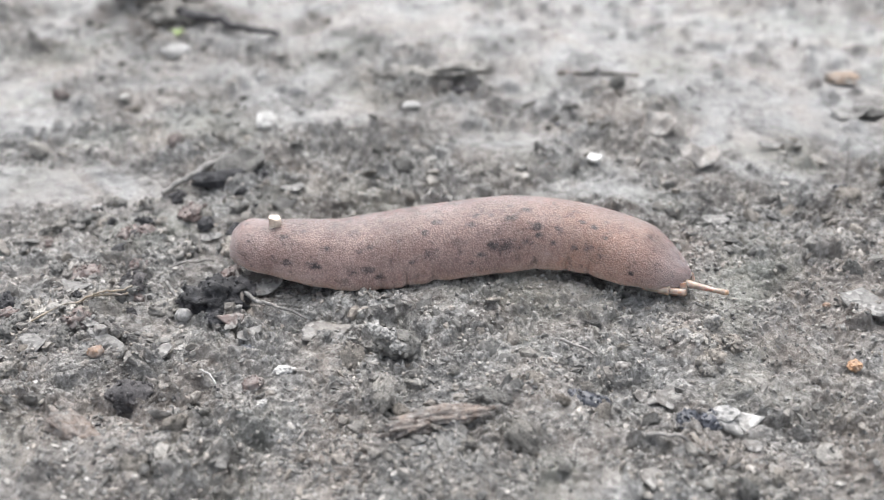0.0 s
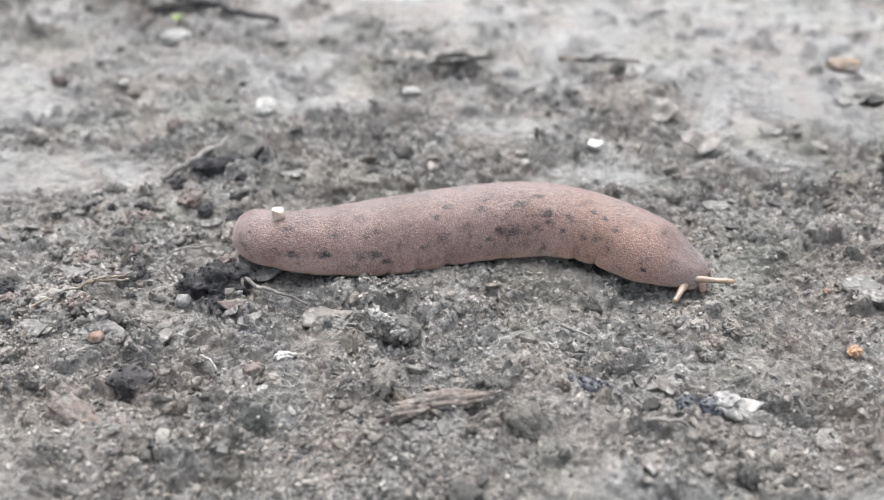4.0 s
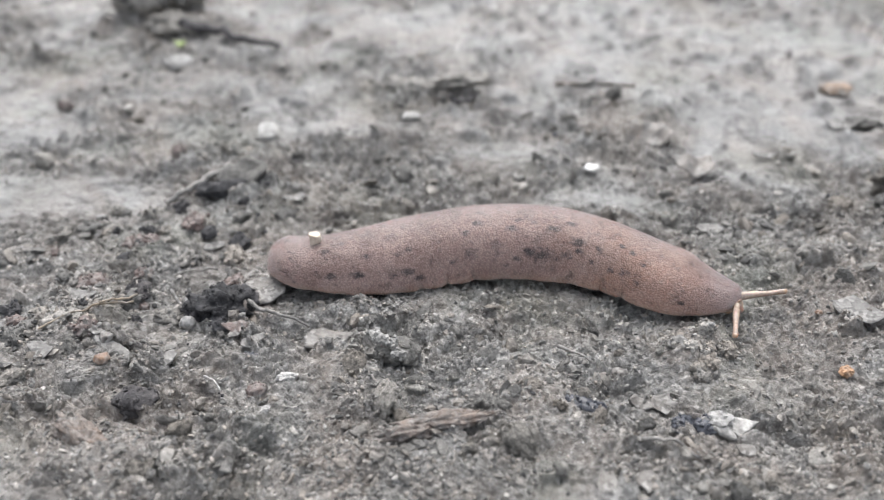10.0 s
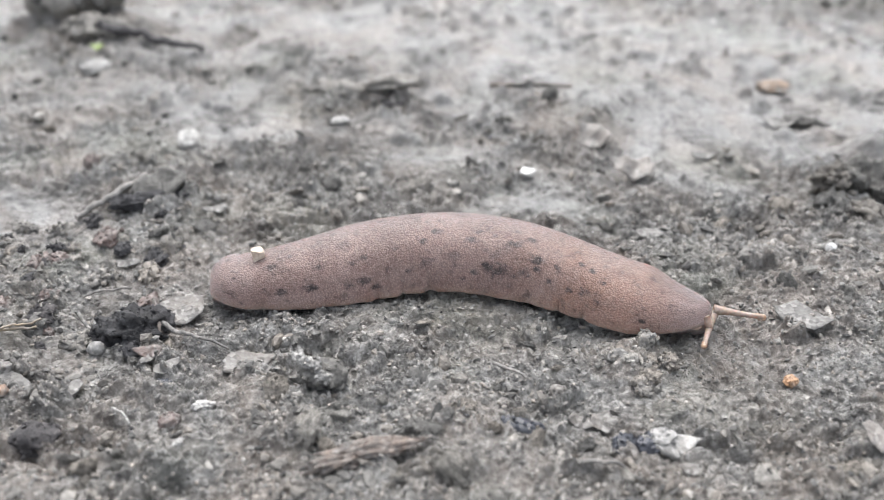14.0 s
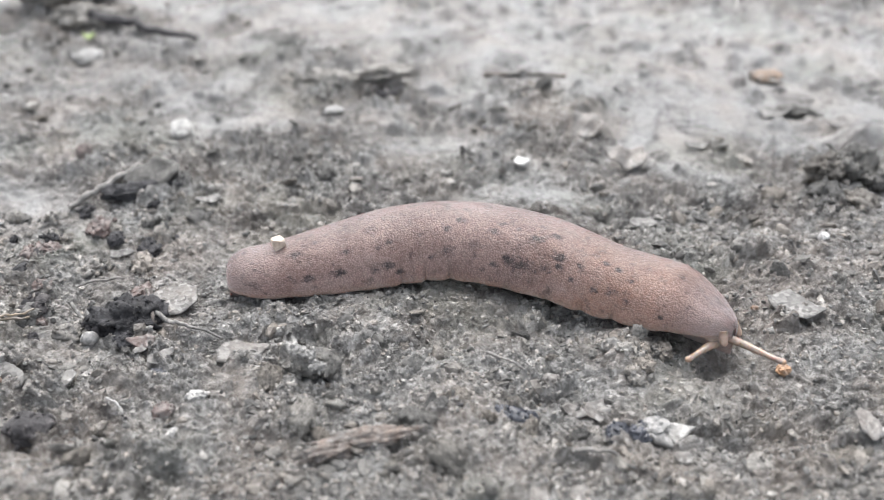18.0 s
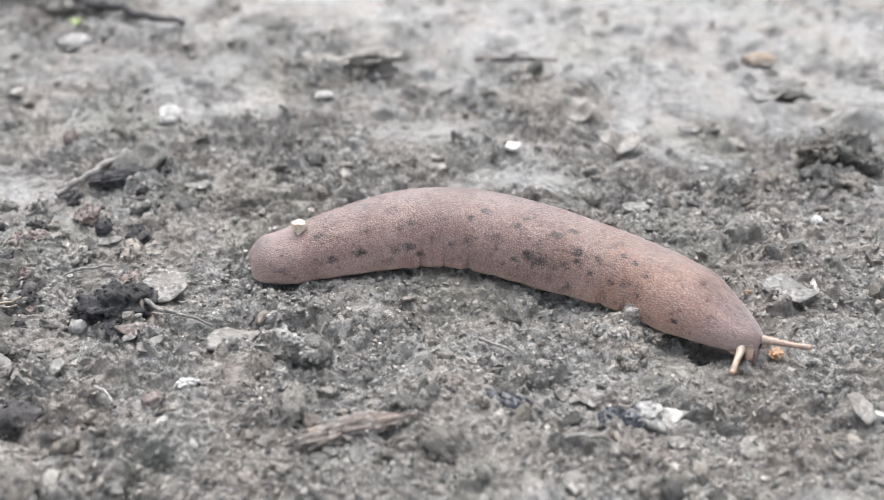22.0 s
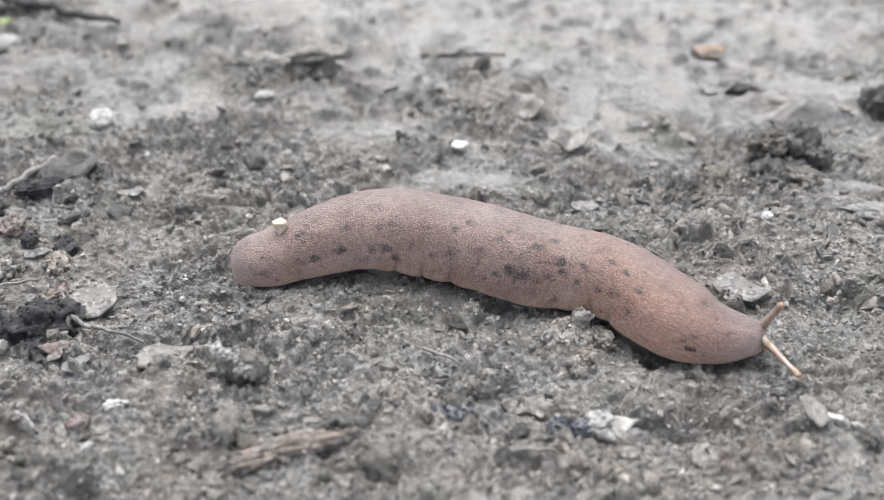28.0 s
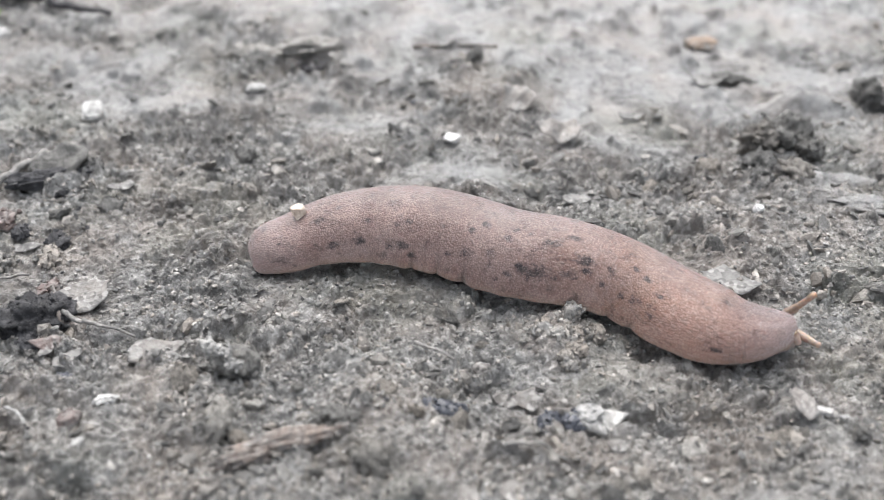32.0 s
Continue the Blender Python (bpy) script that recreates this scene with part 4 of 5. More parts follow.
    for k in range(64):
        x, y, a = rng.uniform(-6.4, -3.5), rng.uniform(-2.4, 1.5), rng.uniform(0.07, 0.22)
        m = (MUDLUMP, CLOD, BLACK, REDBROWN, CLOD)[k % 5]
        word = {BLACK: "blackish", MUDLUMP: "dark", CLOD: "grey", REDBROWN: "brown"}[m]
        bit("soil_clod", clod_mesh("soil_clod", (a, a * rng.uniform(0.5, 0.8), a * 0.5), 201 + k, m, 80, 0.65, 3, 0.35), x, y, 0.05 * a, word + " flat soil clod near the slug's tail", "clod", rng.uniform(-12, 12), 0, rng.uniform(0, 360), "clods near the tail")
    bit("far_clump", clod_mesh("far_clump", (1.15, 0.6, 0.55), 77, MUDLUMP), -8.0, 10.1, 0.2, "big rough clump of dark soil", "clump")
    bit("far_clump", clod_mesh("far_clump", (0.7, 0.4, 0.3), 78, MUDLUMP), -7.2, 9.1, 0.1, "dark clump of soil on pale mud", "clump")
    for k, (x, y, a, b, c, m) in enumerate(((6.30, 2.35, 0.50, 0.34, 0.40, HEAP), (5.85, 2.1, 0.34, 0.26, 0.24, HEAP), (5.6, 1.45, 0.40, 0.24, 0.18, HEAP), (6.1, 1.35, 0.36, 0.26, 0.16, HEAP), (6.6, 2.1, 0.28, 0.22, 0.20, HEAP), (6.3, 4.6, 0.40, 0.14, 0.16, HEAP), (8.2, 3.6, 0.32, 0.34, 0.36, HEAP))):
        bit("soil_heap_clod", clod_mesh("soil_heap_clod", (a * 0.85, b * 0.8, c * 0.8), 81 + k, m), x, y, c * 0.35, "dark crumbly clod in a heap", "clod", rz=31 * k, group="heaped clods")
    for k, (x, y, a, b, c, rx, rz) in enumerate(((7.7, 4.0, 1.05, 0.6, 0.36, 8, -8), (6.7, 1.15, 1.1, 0.36, 0.20, 6, -14), (7.2, 0.45, 1.0, 0.3, 0.14, -6, -18))):
        bit("mud_slab", clod_mesh("mud_slab", (a, b * 0.8, c * 0.7), 91 + k, MUD, 420, 0.45, 4, 0.12), x, y, -c * 0.35, "smooth grey slab of lifted mud", "slab", rx=rx, rz=rz, group="lifted mud slabs")


def scraps():
    for k, (x, y, a, b, bend, rx, ry, rz, m, label) in enumerate((
            (4.38, -1.04, 0.43, 0.31, 0.02, 3, 0, -24, GREYLEAF, "pale grey leaf scrap lying flat on mud"),
            (3.02, 2.72, 0.46, 0.24, 0.16, 20, 6, 8, LEAFTAN, "curled tan leaf scrap lifting from the mud"),
            (2.55, 3.85, 0.34, 0.26, 0.16, 50, 12, -35, LEAFTAN, "upright brownish leaf scrap in crumbly soil"),
            (-5.44, -1.14, 0.25, 0.17, 0.03, 10, 0, 4, GREYLEAF, "pale flat scrap with a dark edge"),
            (-3.16, -0.80, 0.46, 0.32, 0.04, 12, -4, 15, TANLEAF, "wide grey scrap under the slug's tail"),
            (-2.14, -1.80, 0.34, 0.20, 0.03, 4, 0, 25, TANLEAF, "smooth brownish-grey scrap pressed into soil"),
            (-3.02, -1.90, 0.20, 0.09, 0.03, 14, 0, 55, GREYLEAF, "narrow grey wood scrap"),
            (-3.28, -1.75, 0.14, 0.05, 0.03, 14, 0, 50, GREYLEAF, "slim greenish-grey wood scrap on soil"),
            (-4.60, -2.15, 0.36, 0.12, 0.10, 26, 4, -28, GREYLEAF, "curved grey leaf scrap on crumbly soil"),
            (-4.95, -1.90, 0.24, 0.06, 0.04, 20, 0, -24, GREYLEAF, "narrow pale leaf scrap"),
            (-5.45, -2.25, 0.22, 0.13, 0.05, 20, 0, -20, GREYLEAF, "pale rounded scrap at a soil edge"),
            (-3.95, -2.35, 0.22, 0.10, 0.03, 14, 0, 65, GREYLEAF, "leaf-shaped grey scrap pressed flat"),
            (-0.58, -3.36, 0.55, 0.15, 0.06, 24, -4, 10, BARK, "rough brown bark scrap over a dark gap"),
            (-0.95, -3.52, 0.36, 0.12, 0.05, 30, 4, 22, BARK, "dark brown bark scrap"),
            (1.72, -2.80, 0.15, 0.13, 0.05, 20, 0, 30, TANLEAF, "small pinkish leaf scrap"),
            (1.50, -2.78, 0.16, 0.09, 0.05, 24, 0, -30, TANLEAF, "small tan leaf scrap"),
            (2.0, -1.95, 0.17, 0.09, 0.05, 20, 0, 20, GREYLEAF, "small pale curled scrap"),
            (4.42, -3.08, 0.11, 0.26, 0.02, 30, 0, 4, LEAFTAN, "long pale wood sliver lying on mud"),
            (1.0, -4.05, 0.10, 0.26, 0.02, 5, 0, 3, TANLEAF, "soft grey wood sliver on soil"),
            (1.38, -4.0, 0.14, 0.17, 0.02, 5, 0, 3, TANLEAF, "soft grey wood scrap on soil"),
            (-4.35, -3.72, 0.42, 0.20, 0.14, 34, 6, -30, BARK, "brown scrap tilted over a dark gap"),
            (-6.9, 8.05, 0.16, 0.10, 0.08, 40, 0, 10, SPROUT, "tiny bright green leaf tip"),
            (-3.2, 1.55, 0.22, 0.10, 0.04, 18, 0, 10, GREYLEAF, "flat grey scrap behind the slug's tail"),
            (-4.1, 0.35, 0.26, 0.08, 0.05, 16, 0, 8, GREYLEAF, "pale slanting scrap beside the tail"),
            (2.9, 0.95, 0.24, 0.12, 0.05, 14, 0, -10, GREYLEAF, "grey flat scrap of mud crust"),
            (4.3, 3.4, 0.26, 0.12, 0.06, 20, 0, 4, GREYLEAF, "small grey plate lifting from mud"),
            (5.9, 4.6, 0.4, 0.2, 0.1, 20, 0, -12, GREYLEAF, "curled grey crust of mud"))):
        bit("leaf_scrap" if m in (GREYLEAF, TANLEAF, LEAFTAN) else "bark_scrap" if m is BARK else "sprout", flake_mesh("scrap", a, b, 101 + k, m, 0.02, bend) if m is not BARK else clod_mesh("bark_scrap", (a * 0.9, b * 0.7, 0.075), 101 + k, BARK, 70, 0.3, 3, 0.5), x, y, (0.03 + 0.012 * max(y, 0) + 0.06 * (k == 4) + 0.06 * (k == 0) + 0.06 * (m is LEAFTAN)) if m is not BARK else 0.07, label, "bark" if m is BARK else "sprout" if m is SPROUT else "scrap", rx * 0.6, ry, rz)


def stem(name, points, thick, thin, material, label, category, seed=1, lift=0.03):
    """A stem over the soil through x, y, height points in centimetres."""
    pts, n = [], 6 * (len(points) - 1)
    op = smooth_curve(np.arange(len(points), dtype=float), np.linspace(0, len(points) - 1, n + 1))
    for x, y, z in op @ np.array(points, float):
        pts.append((x, y, z))
    cx, cy, _ = pts[0]
    base = ground_z(cx, cy)
    local = [(x - cx, y - cy, ground_z(x, y) * 0.5 + base * 0.5 - base + z + lift) for x, y, z in pts]
    radii = [thick + (thin - thick) * k / n for k in range(n + 1)]
    ob = new(name, tube_mesh(name, local, radii, material, 8, seed, 0.18))
    ob.location = (cx * CM, cy * CM, base * CM)
    return tagged(ob, label, category)


def stems():
    stem("straw", ((-5.61, -1.93, 0.02), (-5.38, -1.68, 0.06), (-5.08, -1.52, 0.06), (-4.65, -1.31, 0.05)), 0.012, 0.016, STRAW, "thin curved golden straw on mud", "straw", 3)
    stem("straw", ((-5.0, -1.50, 0.05), (-4.8, -1.36, 0.07), (-4.62, -1.22, 0.03)), 0.015, 0.012, STRAW, "short reddish straw end", "straw", 4)
    stem("twig", ((-3.22, -1.20, 0.14), (-2.95, -1.36, 0.10), (-2.72, -1.42, 0.07), (-2.40, -1.50, 0.03)), 0.030, 0.014, TWIG, "thin grey twig beside a charred lump", "twig", 5)
    stem("twig", ((-3.42, -0.82, 0.22), (-3.34, -1.0, 0.16), (-3.24, -1.28, 0.06)), 0.022, 0.035, BARK, "split brown stalk sticking up", "twig", 6)
    stem("twig", ((-4.28, -1.02, 0.16), (-4.18, -1.12, 0.10), (-4.08, -1.22, 0.05)), 0.028, 0.022, TWIG, "short grey twig end", "twig", 7)
    stem("twig", ((-4.4, -0.52, 0.04), (-4.15, -0.40, 0.08), (-3.85, -0.36, 0.07)), 0.014, 0.018, TWIG, "fine bent twig behind the charred lumps", "twig", 8)
    stem("twig", ((-5.1, 1.35, 0.03), (-4.8, 1.62, 0.12), (-4.45, 1.92, 0.22), (-4.2, 2.1, 0.26)), 0.045, 0.06, TWIG, "grey twig leaning on a clod", "twig", 9)
    stem("stick", ((-7.1, 8.85, 0.15), (-6.2, 8.5, 0.12), (-5.3, 8.1, 0.08), (-4.7, 7.85, 0.04)), 0.11, 0.05, BLACK, "dark stick lying on pale mud", "stick", 10)
    stem("twig", ((1.0, 6.25, 0.04), (1.7, 6.1, 0.06), (2.5, 6.05, 0.04)), 0.05, 0.03, BARK, "thin dark stick pressed into mud", "stick", 11)
    stem("fibre", ((-3.35, -2.72, 0.02), (-3.2, -2.8, 0.05), (-3.12, -2.92, 0.02)), 0.012, 0.010, WHITE, "short white fibre on crumbly soil", "fibre", 12)
    stem("twig", ((0.62, -2.0, 0.02), (0.8, -2.12, 0.05), (1.0, -2.25, 0.03)), 0.022, 0.012, TWIG, "short pale twig in crumbly soil", "twig", 13)
    stem("twig", ((1.4, -3.5, 0.03), (1.65, -3.56, 0.07), (1.95, -3.66, 0.03)), 0.024, 0.016, TWIG, "curved pale twig in crumbly soil", "twig", 14)


def neck_lump():
    ob = bit("soil_lump", clod_mesh("soil_lump", (0.12, 0.11, 0.11), 131, MUDLUMP), 2.38, -1.62, 0.05, "grey crumbly lump touching the slug's side", "lump", rz=25)
    part("pale_crust", lump_mesh("pale_crust", (0.07, 0.03, 0.02), 133, PALE, 0.5, 3, 2.2), ob, "pale chip on the lump").location = (0.02 * CM, -0.04 * CM, 0.09 * CM)


def neck_heap():
    """Fluffy clods heaped where the slug's neck passes."""
    rng = random.Random(77)
    for k in range(12):
        x, y, a = 2.24 + rng.gauss(0, 0.22), -1.95 + rng.gauss(0, 0.15), rng.uniform(0.06, 0.13)
        bit("soil_clod", clod_mesh("soil_clod", (a, a * 0.8, a * 0.7), 301 + k, (CLOD, MUDLUMP, CLOD)[k % 3], 110, 0.5, 3, 0.35), x, y, 0.0, "fluffy grey soil clod in a low heap", "clod", rng.uniform(-15, 15), 0, rng.uniform(0, 360), "heap by the neck")


def clods():
    """Loose clods all over the crumbly soil."""
    rng = np.random.default_rng(5)
    kinds = [clod_mesh("soil_clod", (1, 0.8, 0.62), 140 + k, CLOD) for k in range(8)]
    places = scatter(rng, 200, 0.5, 1.05, 0.7)
    for k, (x, y) in enumerate(places):
        r = (0.07 + 0.16 * rng.random() ** 2) * (1 + 0.03 * max(y, 0)) * (1 if y < 6 else 0.7)
        ob = new("soil_clod", kinds[k % 8])
        ob.matrix_world = Matrix.LocRotScale((x * CM, y * CM, (ground_z(x, y) - 0.2 * r) * CM), Euler(rng.uniform(0, 6.28, 3) * (0.15, 0.15, 1)), Vector((r * rng.uniform(0.8, 1.5), r, r * rng.uniform(0.7, 1.1))))
        tagged(ob, "small crumbly grey-brown soil clod" if r < 0.15 else "larger dark crumbly soil clod", "clod", "loose clods")


white_bits()
dark_bits()
scraps()
stems()
neck_lump()
neck_heap()
clods()
grains("soil_crumbs", "fine grey crumbs of soil", CRUMB, 1, 46000, 0.009, 0.040, (1.2, 0.9, 0.7), need=0.4, lift=0.3, near=0.42)
grains("mud_lumps", "dark wet lumps of mud standing from the ground", MUDLUMP, 7, 3400, 0.025, 0.11, (1.4, 1.0, 0.6), need=0.45, lift=0.05, clear=0.5, near=0.8)
grains("soil_flakes", "thin flakes and fibres of rotted matter", CRUMB, 2, 2600, 0.02, 0.07, (1.5, 0.55, 0.16), lift=0.15, near=0.45)
# Pale sand, dense enough to double as glints on the wet soil.
grains("sand_grains", "scattered pale sand grains that also stand in for wet glints", PALE, 3, 2600, 0.008, 0.022, (1, 0.9, 0.8), need=0.2, lift=0.5, smooth=True, near=0.45)
# White bits stand in for glints on wet soil; their brightness is colour.
grains("quartz_specks", "tiny bright white specks standing in for wet glints", CHALK, 6, 2600, 0.006, 0.017, (1, 0.8, 0.7), need=0.15, lift=0.7, near=0.45)
grains("dark_bits", "small black bits of charred matter", BLACK, 4, 500, 0.015, 0.045, (1.2, 0.8, 0.6), lift=0.2, near=0.5)


# ---- what moves ----
def basis(origin, ahead, up=(0, 0, 1)):
    """A pose at origin (centimetres) with x along ahead and z as near up as it goes."""
    x = Vector(ahead).normalized()
    y = Vector(up).cross(x).normalized()
    z = x.cross(y)
    m = Matrix((x, y, z)).transposed().to_4x4()
    m.translation = Vector(origin) * CM
    return m


def spine_rows():
    """Seconds, then nine points along the slug's line from tail to head: x, y and height in centimetres."""
    rows = []
    rows.append((0, (-3.545, -0.404, 0.175, -2.818, -0.506, 0.066, -2.055, -0.487, -0.032, -1.356, -0.332, -0.030, -0.589, -0.208, 0.032, 0.238, -0.115, 0.086, 1.037, -0.232, 0.107, 1.685, -0.536, 0.094, 2.240, -0.868, 0.048)))
    rows.append((1, (-3.581, -0.403, 0.151, -2.799, -0.524, 0.052, -2.047, -0.482, -0.033, -1.355, -0.325, -0.027, -0.580, -0.172, 0.029, 0.274, -0.091, 0.082, 1.071, -0.251, 0.101, 1.714, -0.608, 0.088, 2.271, -0.988, 0.056)))
    rows.append((2, (-3.533, -0.346, 0.178, -2.762, -0.540, 0.048, -2.036, -0.495, -0.032, -1.348, -0.318, -0.036, -0.566, -0.145, -0.012, 0.330, -0.096, 0.058, 1.149, -0.302, 0.102, 1.760, -0.712, 0.100, 2.274, -1.054, 0.077)))
    rows.append((3, (-3.536, -0.383, 0.138, -2.748, -0.548, 0.038, -2.002, -0.484, -0.035, -1.318, -0.310, -0.031, -0.538, -0.132, 0.005, 0.361, -0.089, 0.067, 1.165, -0.294, 0.094, 1.785, -0.713, 0.080, 2.356, -1.083, 0.048)))
    rows.append((3.5, (-3.511, -0.363, 0.132, -2.755, -0.576, 0.026, -1.994, -0.478, -0.033, -1.293, -0.309, -0.033, -0.510, -0.128, 0.004, 0.381, -0.090, 0.066, 1.179, -0.306, 0.089, 1.802, -0.720, 0.072, 2.393, -1.070, 0.037)))
    rows.append((5.5, (-3.420, -0.382, 0.114, -2.663, -0.572, 0.003, -1.895, -0.447, -0.036, -1.173, -0.267, -0.030, -0.380, -0.119, 0.023, 0.498, -0.115, 0.077, 1.269, -0.327, 0.083, 1.905, -0.710, 0.043, 2.570, -0.970, -0.017)))
    rows.append((6, (-3.371, -0.352, 0.173, -2.608, -0.522, 0.018, -1.853, -0.425, -0.037, -1.131, -0.226, -0.028, -0.332, -0.111, 0.040, 0.536, -0.130, 0.093, 1.305, -0.356, 0.098, 1.913, -0.749, 0.032, 2.613, -0.933, -0.039)))
    rows.append((7, (-3.348, -0.419, 0.096, -2.551, -0.532, -0.013, -1.785, -0.422, -0.038, -1.059, -0.239, -0.015, -0.264, -0.125, 0.056, 0.595, -0.155, 0.093, 1.350, -0.372, 0.074, 2.002, -0.726, 0.026, 2.702, -0.928, -0.030)))
    rows.append((8, (-3.272, -0.424, 0.078, -2.480, -0.517, -0.029, -1.724, -0.398, -0.035, -0.976, -0.219, -0.004, -0.173, -0.131, 0.071, 0.667, -0.179, 0.104, 1.413, -0.404, 0.073, 2.069, -0.755, 0.022, 2.783, -0.931, -0.029)))
    rows.append((9, (-3.207, -0.386, 0.154, -2.405, -0.490, -0.022, -1.656, -0.369, -0.035, -0.899, -0.195, -0.008, -0.103, -0.126, 0.097, 0.751, -0.210, 0.110, 1.490, -0.463, 0.064, 2.129, -0.822, -0.001, 2.867, -0.928, -0.008)))
    rows.append((10, (-3.109, -0.428, 0.085, -2.327, -0.492, -0.030, -1.587, -0.369, -0.033, -0.836, -0.182, 0.014, -0.027, -0.113, 0.087, 0.825, -0.217, 0.091, 1.554, -0.475, 0.042, 2.209, -0.827, 0.010, 2.945, -0.968, 0.013)))
    rows.append((11, (-3.013, -0.432, 0.082, -2.243, -0.483, -0.023, -1.510, -0.343, -0.030, -0.753, -0.154, 0.015, 0.064, -0.096, 0.084, 0.907, -0.222, 0.079, 1.621, -0.501, 0.028, 2.270, -0.867, 0.010, 3.022, -1.003, 0.043)))
    rows.append((12, (-2.927, -0.446, 0.073, -2.168, -0.494, -0.028, -1.439, -0.322, -0.029, -0.671, -0.132, 0.010, 0.155, -0.093, 0.068, 0.991, -0.246, 0.058, 1.696, -0.540, 0.011, 2.340, -0.909, 0.012, 3.095, -1.058, 0.074)))
    rows.append((13, (-2.874, -0.474, 0.085, -2.104, -0.495, -0.034, -1.358, -0.294, -0.031, -0.585, -0.108, 0.008, 0.243, -0.083, 0.088, 1.081, -0.278, 0.057, 1.789, -0.603, 0.015, 2.388, -0.971, -0.006, 3.175, -1.129, 0.162)))
    rows.append((14, (-2.790, -0.483, 0.034, -2.013, -0.472, -0.029, -1.257, -0.279, -0.013, -0.486, -0.086, 0.031, 0.339, -0.100, 0.076, 1.158, -0.314, 0.048, 1.845, -0.647, 0.012, 2.482, -1.033, 0.035, 3.210, -1.263, 0.122)))
    rows.append((14.5, (-2.757, -0.491, 0.023, -1.968, -0.454, -0.018, -1.202, -0.260, -0.010, -0.428, -0.070, 0.038, 0.393, -0.113, 0.081, 1.204, -0.348, 0.056, 1.890, -0.683, 0.016, 2.524, -1.072, 0.040, 3.232, -1.334, 0.129)))
    rows.append((16.5, (-2.605, -0.489, -0.018, -1.790, -0.425, -0.030, -1.004, -0.215, 0.003, -0.214, -0.064, 0.064, 0.586, -0.176, 0.094, 1.370, -0.459, 0.064, 2.040, -0.824, 0.040, 2.673, -1.243, 0.068, 3.309, -1.653, 0.137)))
    rows.append((17, (-2.571, -0.493, -0.025, -1.753, -0.419, -0.030, -0.962, -0.201, 0.007, -0.161, -0.063, 0.069, 0.634, -0.194, 0.097, 1.409, -0.484, 0.067, 2.077, -0.851, 0.047, 2.706, -1.286, 0.074, 3.328, -1.733, 0.134)))
    rows.append((18, (-2.511, -0.502, -0.033, -1.651, -0.407, -0.039, -0.834, -0.178, 0.002, -0.031, -0.075, 0.080, 0.728, -0.222, 0.127, 1.516, -0.541, 0.096, 2.172, -0.925, 0.056, 2.829, -1.324, 0.110, 3.363, -1.895, 0.163)))
    rows.append((19, (-2.401, -0.526, -0.031, -1.553, -0.395, -0.031, -0.752, -0.164, 0.022, 0.047, -0.070, 0.086, 0.822, -0.240, 0.098, 1.579, -0.552, 0.051, 2.238, -0.931, 0.039, 2.847, -1.434, 0.068, 3.423, -2.010, 0.097)))
    rows.append((20, (-2.295, -0.539, -0.031, -1.455, -0.375, -0.024, -0.649, -0.152, 0.030, 0.151, -0.068, 0.080, 0.912, -0.265, 0.084, 1.651, -0.577, 0.038, 2.319, -0.957, 0.020, 2.918, -1.490, 0.048, 3.489, -2.109, 0.068)))
    rows.append((21, (-2.203, -0.572, -0.030, -1.370, -0.363, -0.018, -0.553, -0.140, 0.042, 0.247, -0.069, 0.083, 0.998, -0.279, 0.072, 1.722, -0.590, 0.020, 2.400, -0.975, 0.003, 2.995, -1.530, 0.029, 3.567, -2.179, 0.038)))
    rows.append((22, (-2.088, -0.590, -0.031, -1.270, -0.354, -0.009, -0.460, -0.130, 0.058, 0.340, -0.085, 0.082, 1.089, -0.304, 0.063, 1.804, -0.611, -0.003, 2.488, -0.994, -0.018, 3.075, -1.561, 0.007, 3.655, -2.215, 0.008)))
    rows.append((23, (-2.006, -0.616, -0.035, -1.171, -0.326, 0.001, -0.352, -0.124, 0.084, 0.426, -0.125, 0.097, 1.170, -0.341, 0.075, 1.869, -0.619, -0.031, 2.596, -0.993, -0.035, 3.129, -1.569, 0.026, 3.767, -2.234, -0.034)))
    rows.append((24, (-1.884, -0.566, -0.017, -1.072, -0.323, 0.027, -0.270, -0.121, 0.087, 0.522, -0.127, 0.095, 1.257, -0.363, 0.059, 1.951, -0.661, -0.009, 2.640, -1.038, -0.019, 3.229, -1.601, -0.014, 3.865, -2.178, -0.031)))
    rows.append((25, (-1.781, -0.534, -0.014, -0.968, -0.299, 0.047, -0.171, -0.123, 0.108, 0.611, -0.162, 0.097, 1.335, -0.412, 0.058, 2.021, -0.714, -0.004, 2.710, -1.080, -0.017, 3.310, -1.620, -0.020, 3.982, -2.115, -0.032)))
    rows.append((25.5, (-1.733, -0.512, -0.009, -0.920, -0.289, 0.057, -0.125, -0.123, 0.117, 0.660, -0.173, 0.108, 1.377, -0.432, 0.064, 2.054, -0.736, 0.007, 2.744, -1.095, -0.005, 3.349, -1.628, -0.017, 4.042, -2.081, -0.032)))
    rows.append((27.5, (-1.551, -0.436, -0.023, -0.752, -0.258, 0.076, 0.037, -0.130, 0.151, 0.813, -0.236, 0.120, 1.505, -0.518, 0.068, 2.164, -0.830, 0.033, 2.854, -1.176, 0.019, 3.495, -1.721, -0.014, 4.273, -1.984, -0.031)))
    rows.append((28, (-1.540, -0.443, -0.044, -0.696, -0.277, 0.070, 0.060, -0.146, 0.178, 0.838, -0.268, 0.132, 1.527, -0.548, 0.084, 2.175, -0.835, 0.030, 2.890, -1.174, 0.044, 3.523, -1.817, -0.043, 4.341, -1.960, -0.033)))
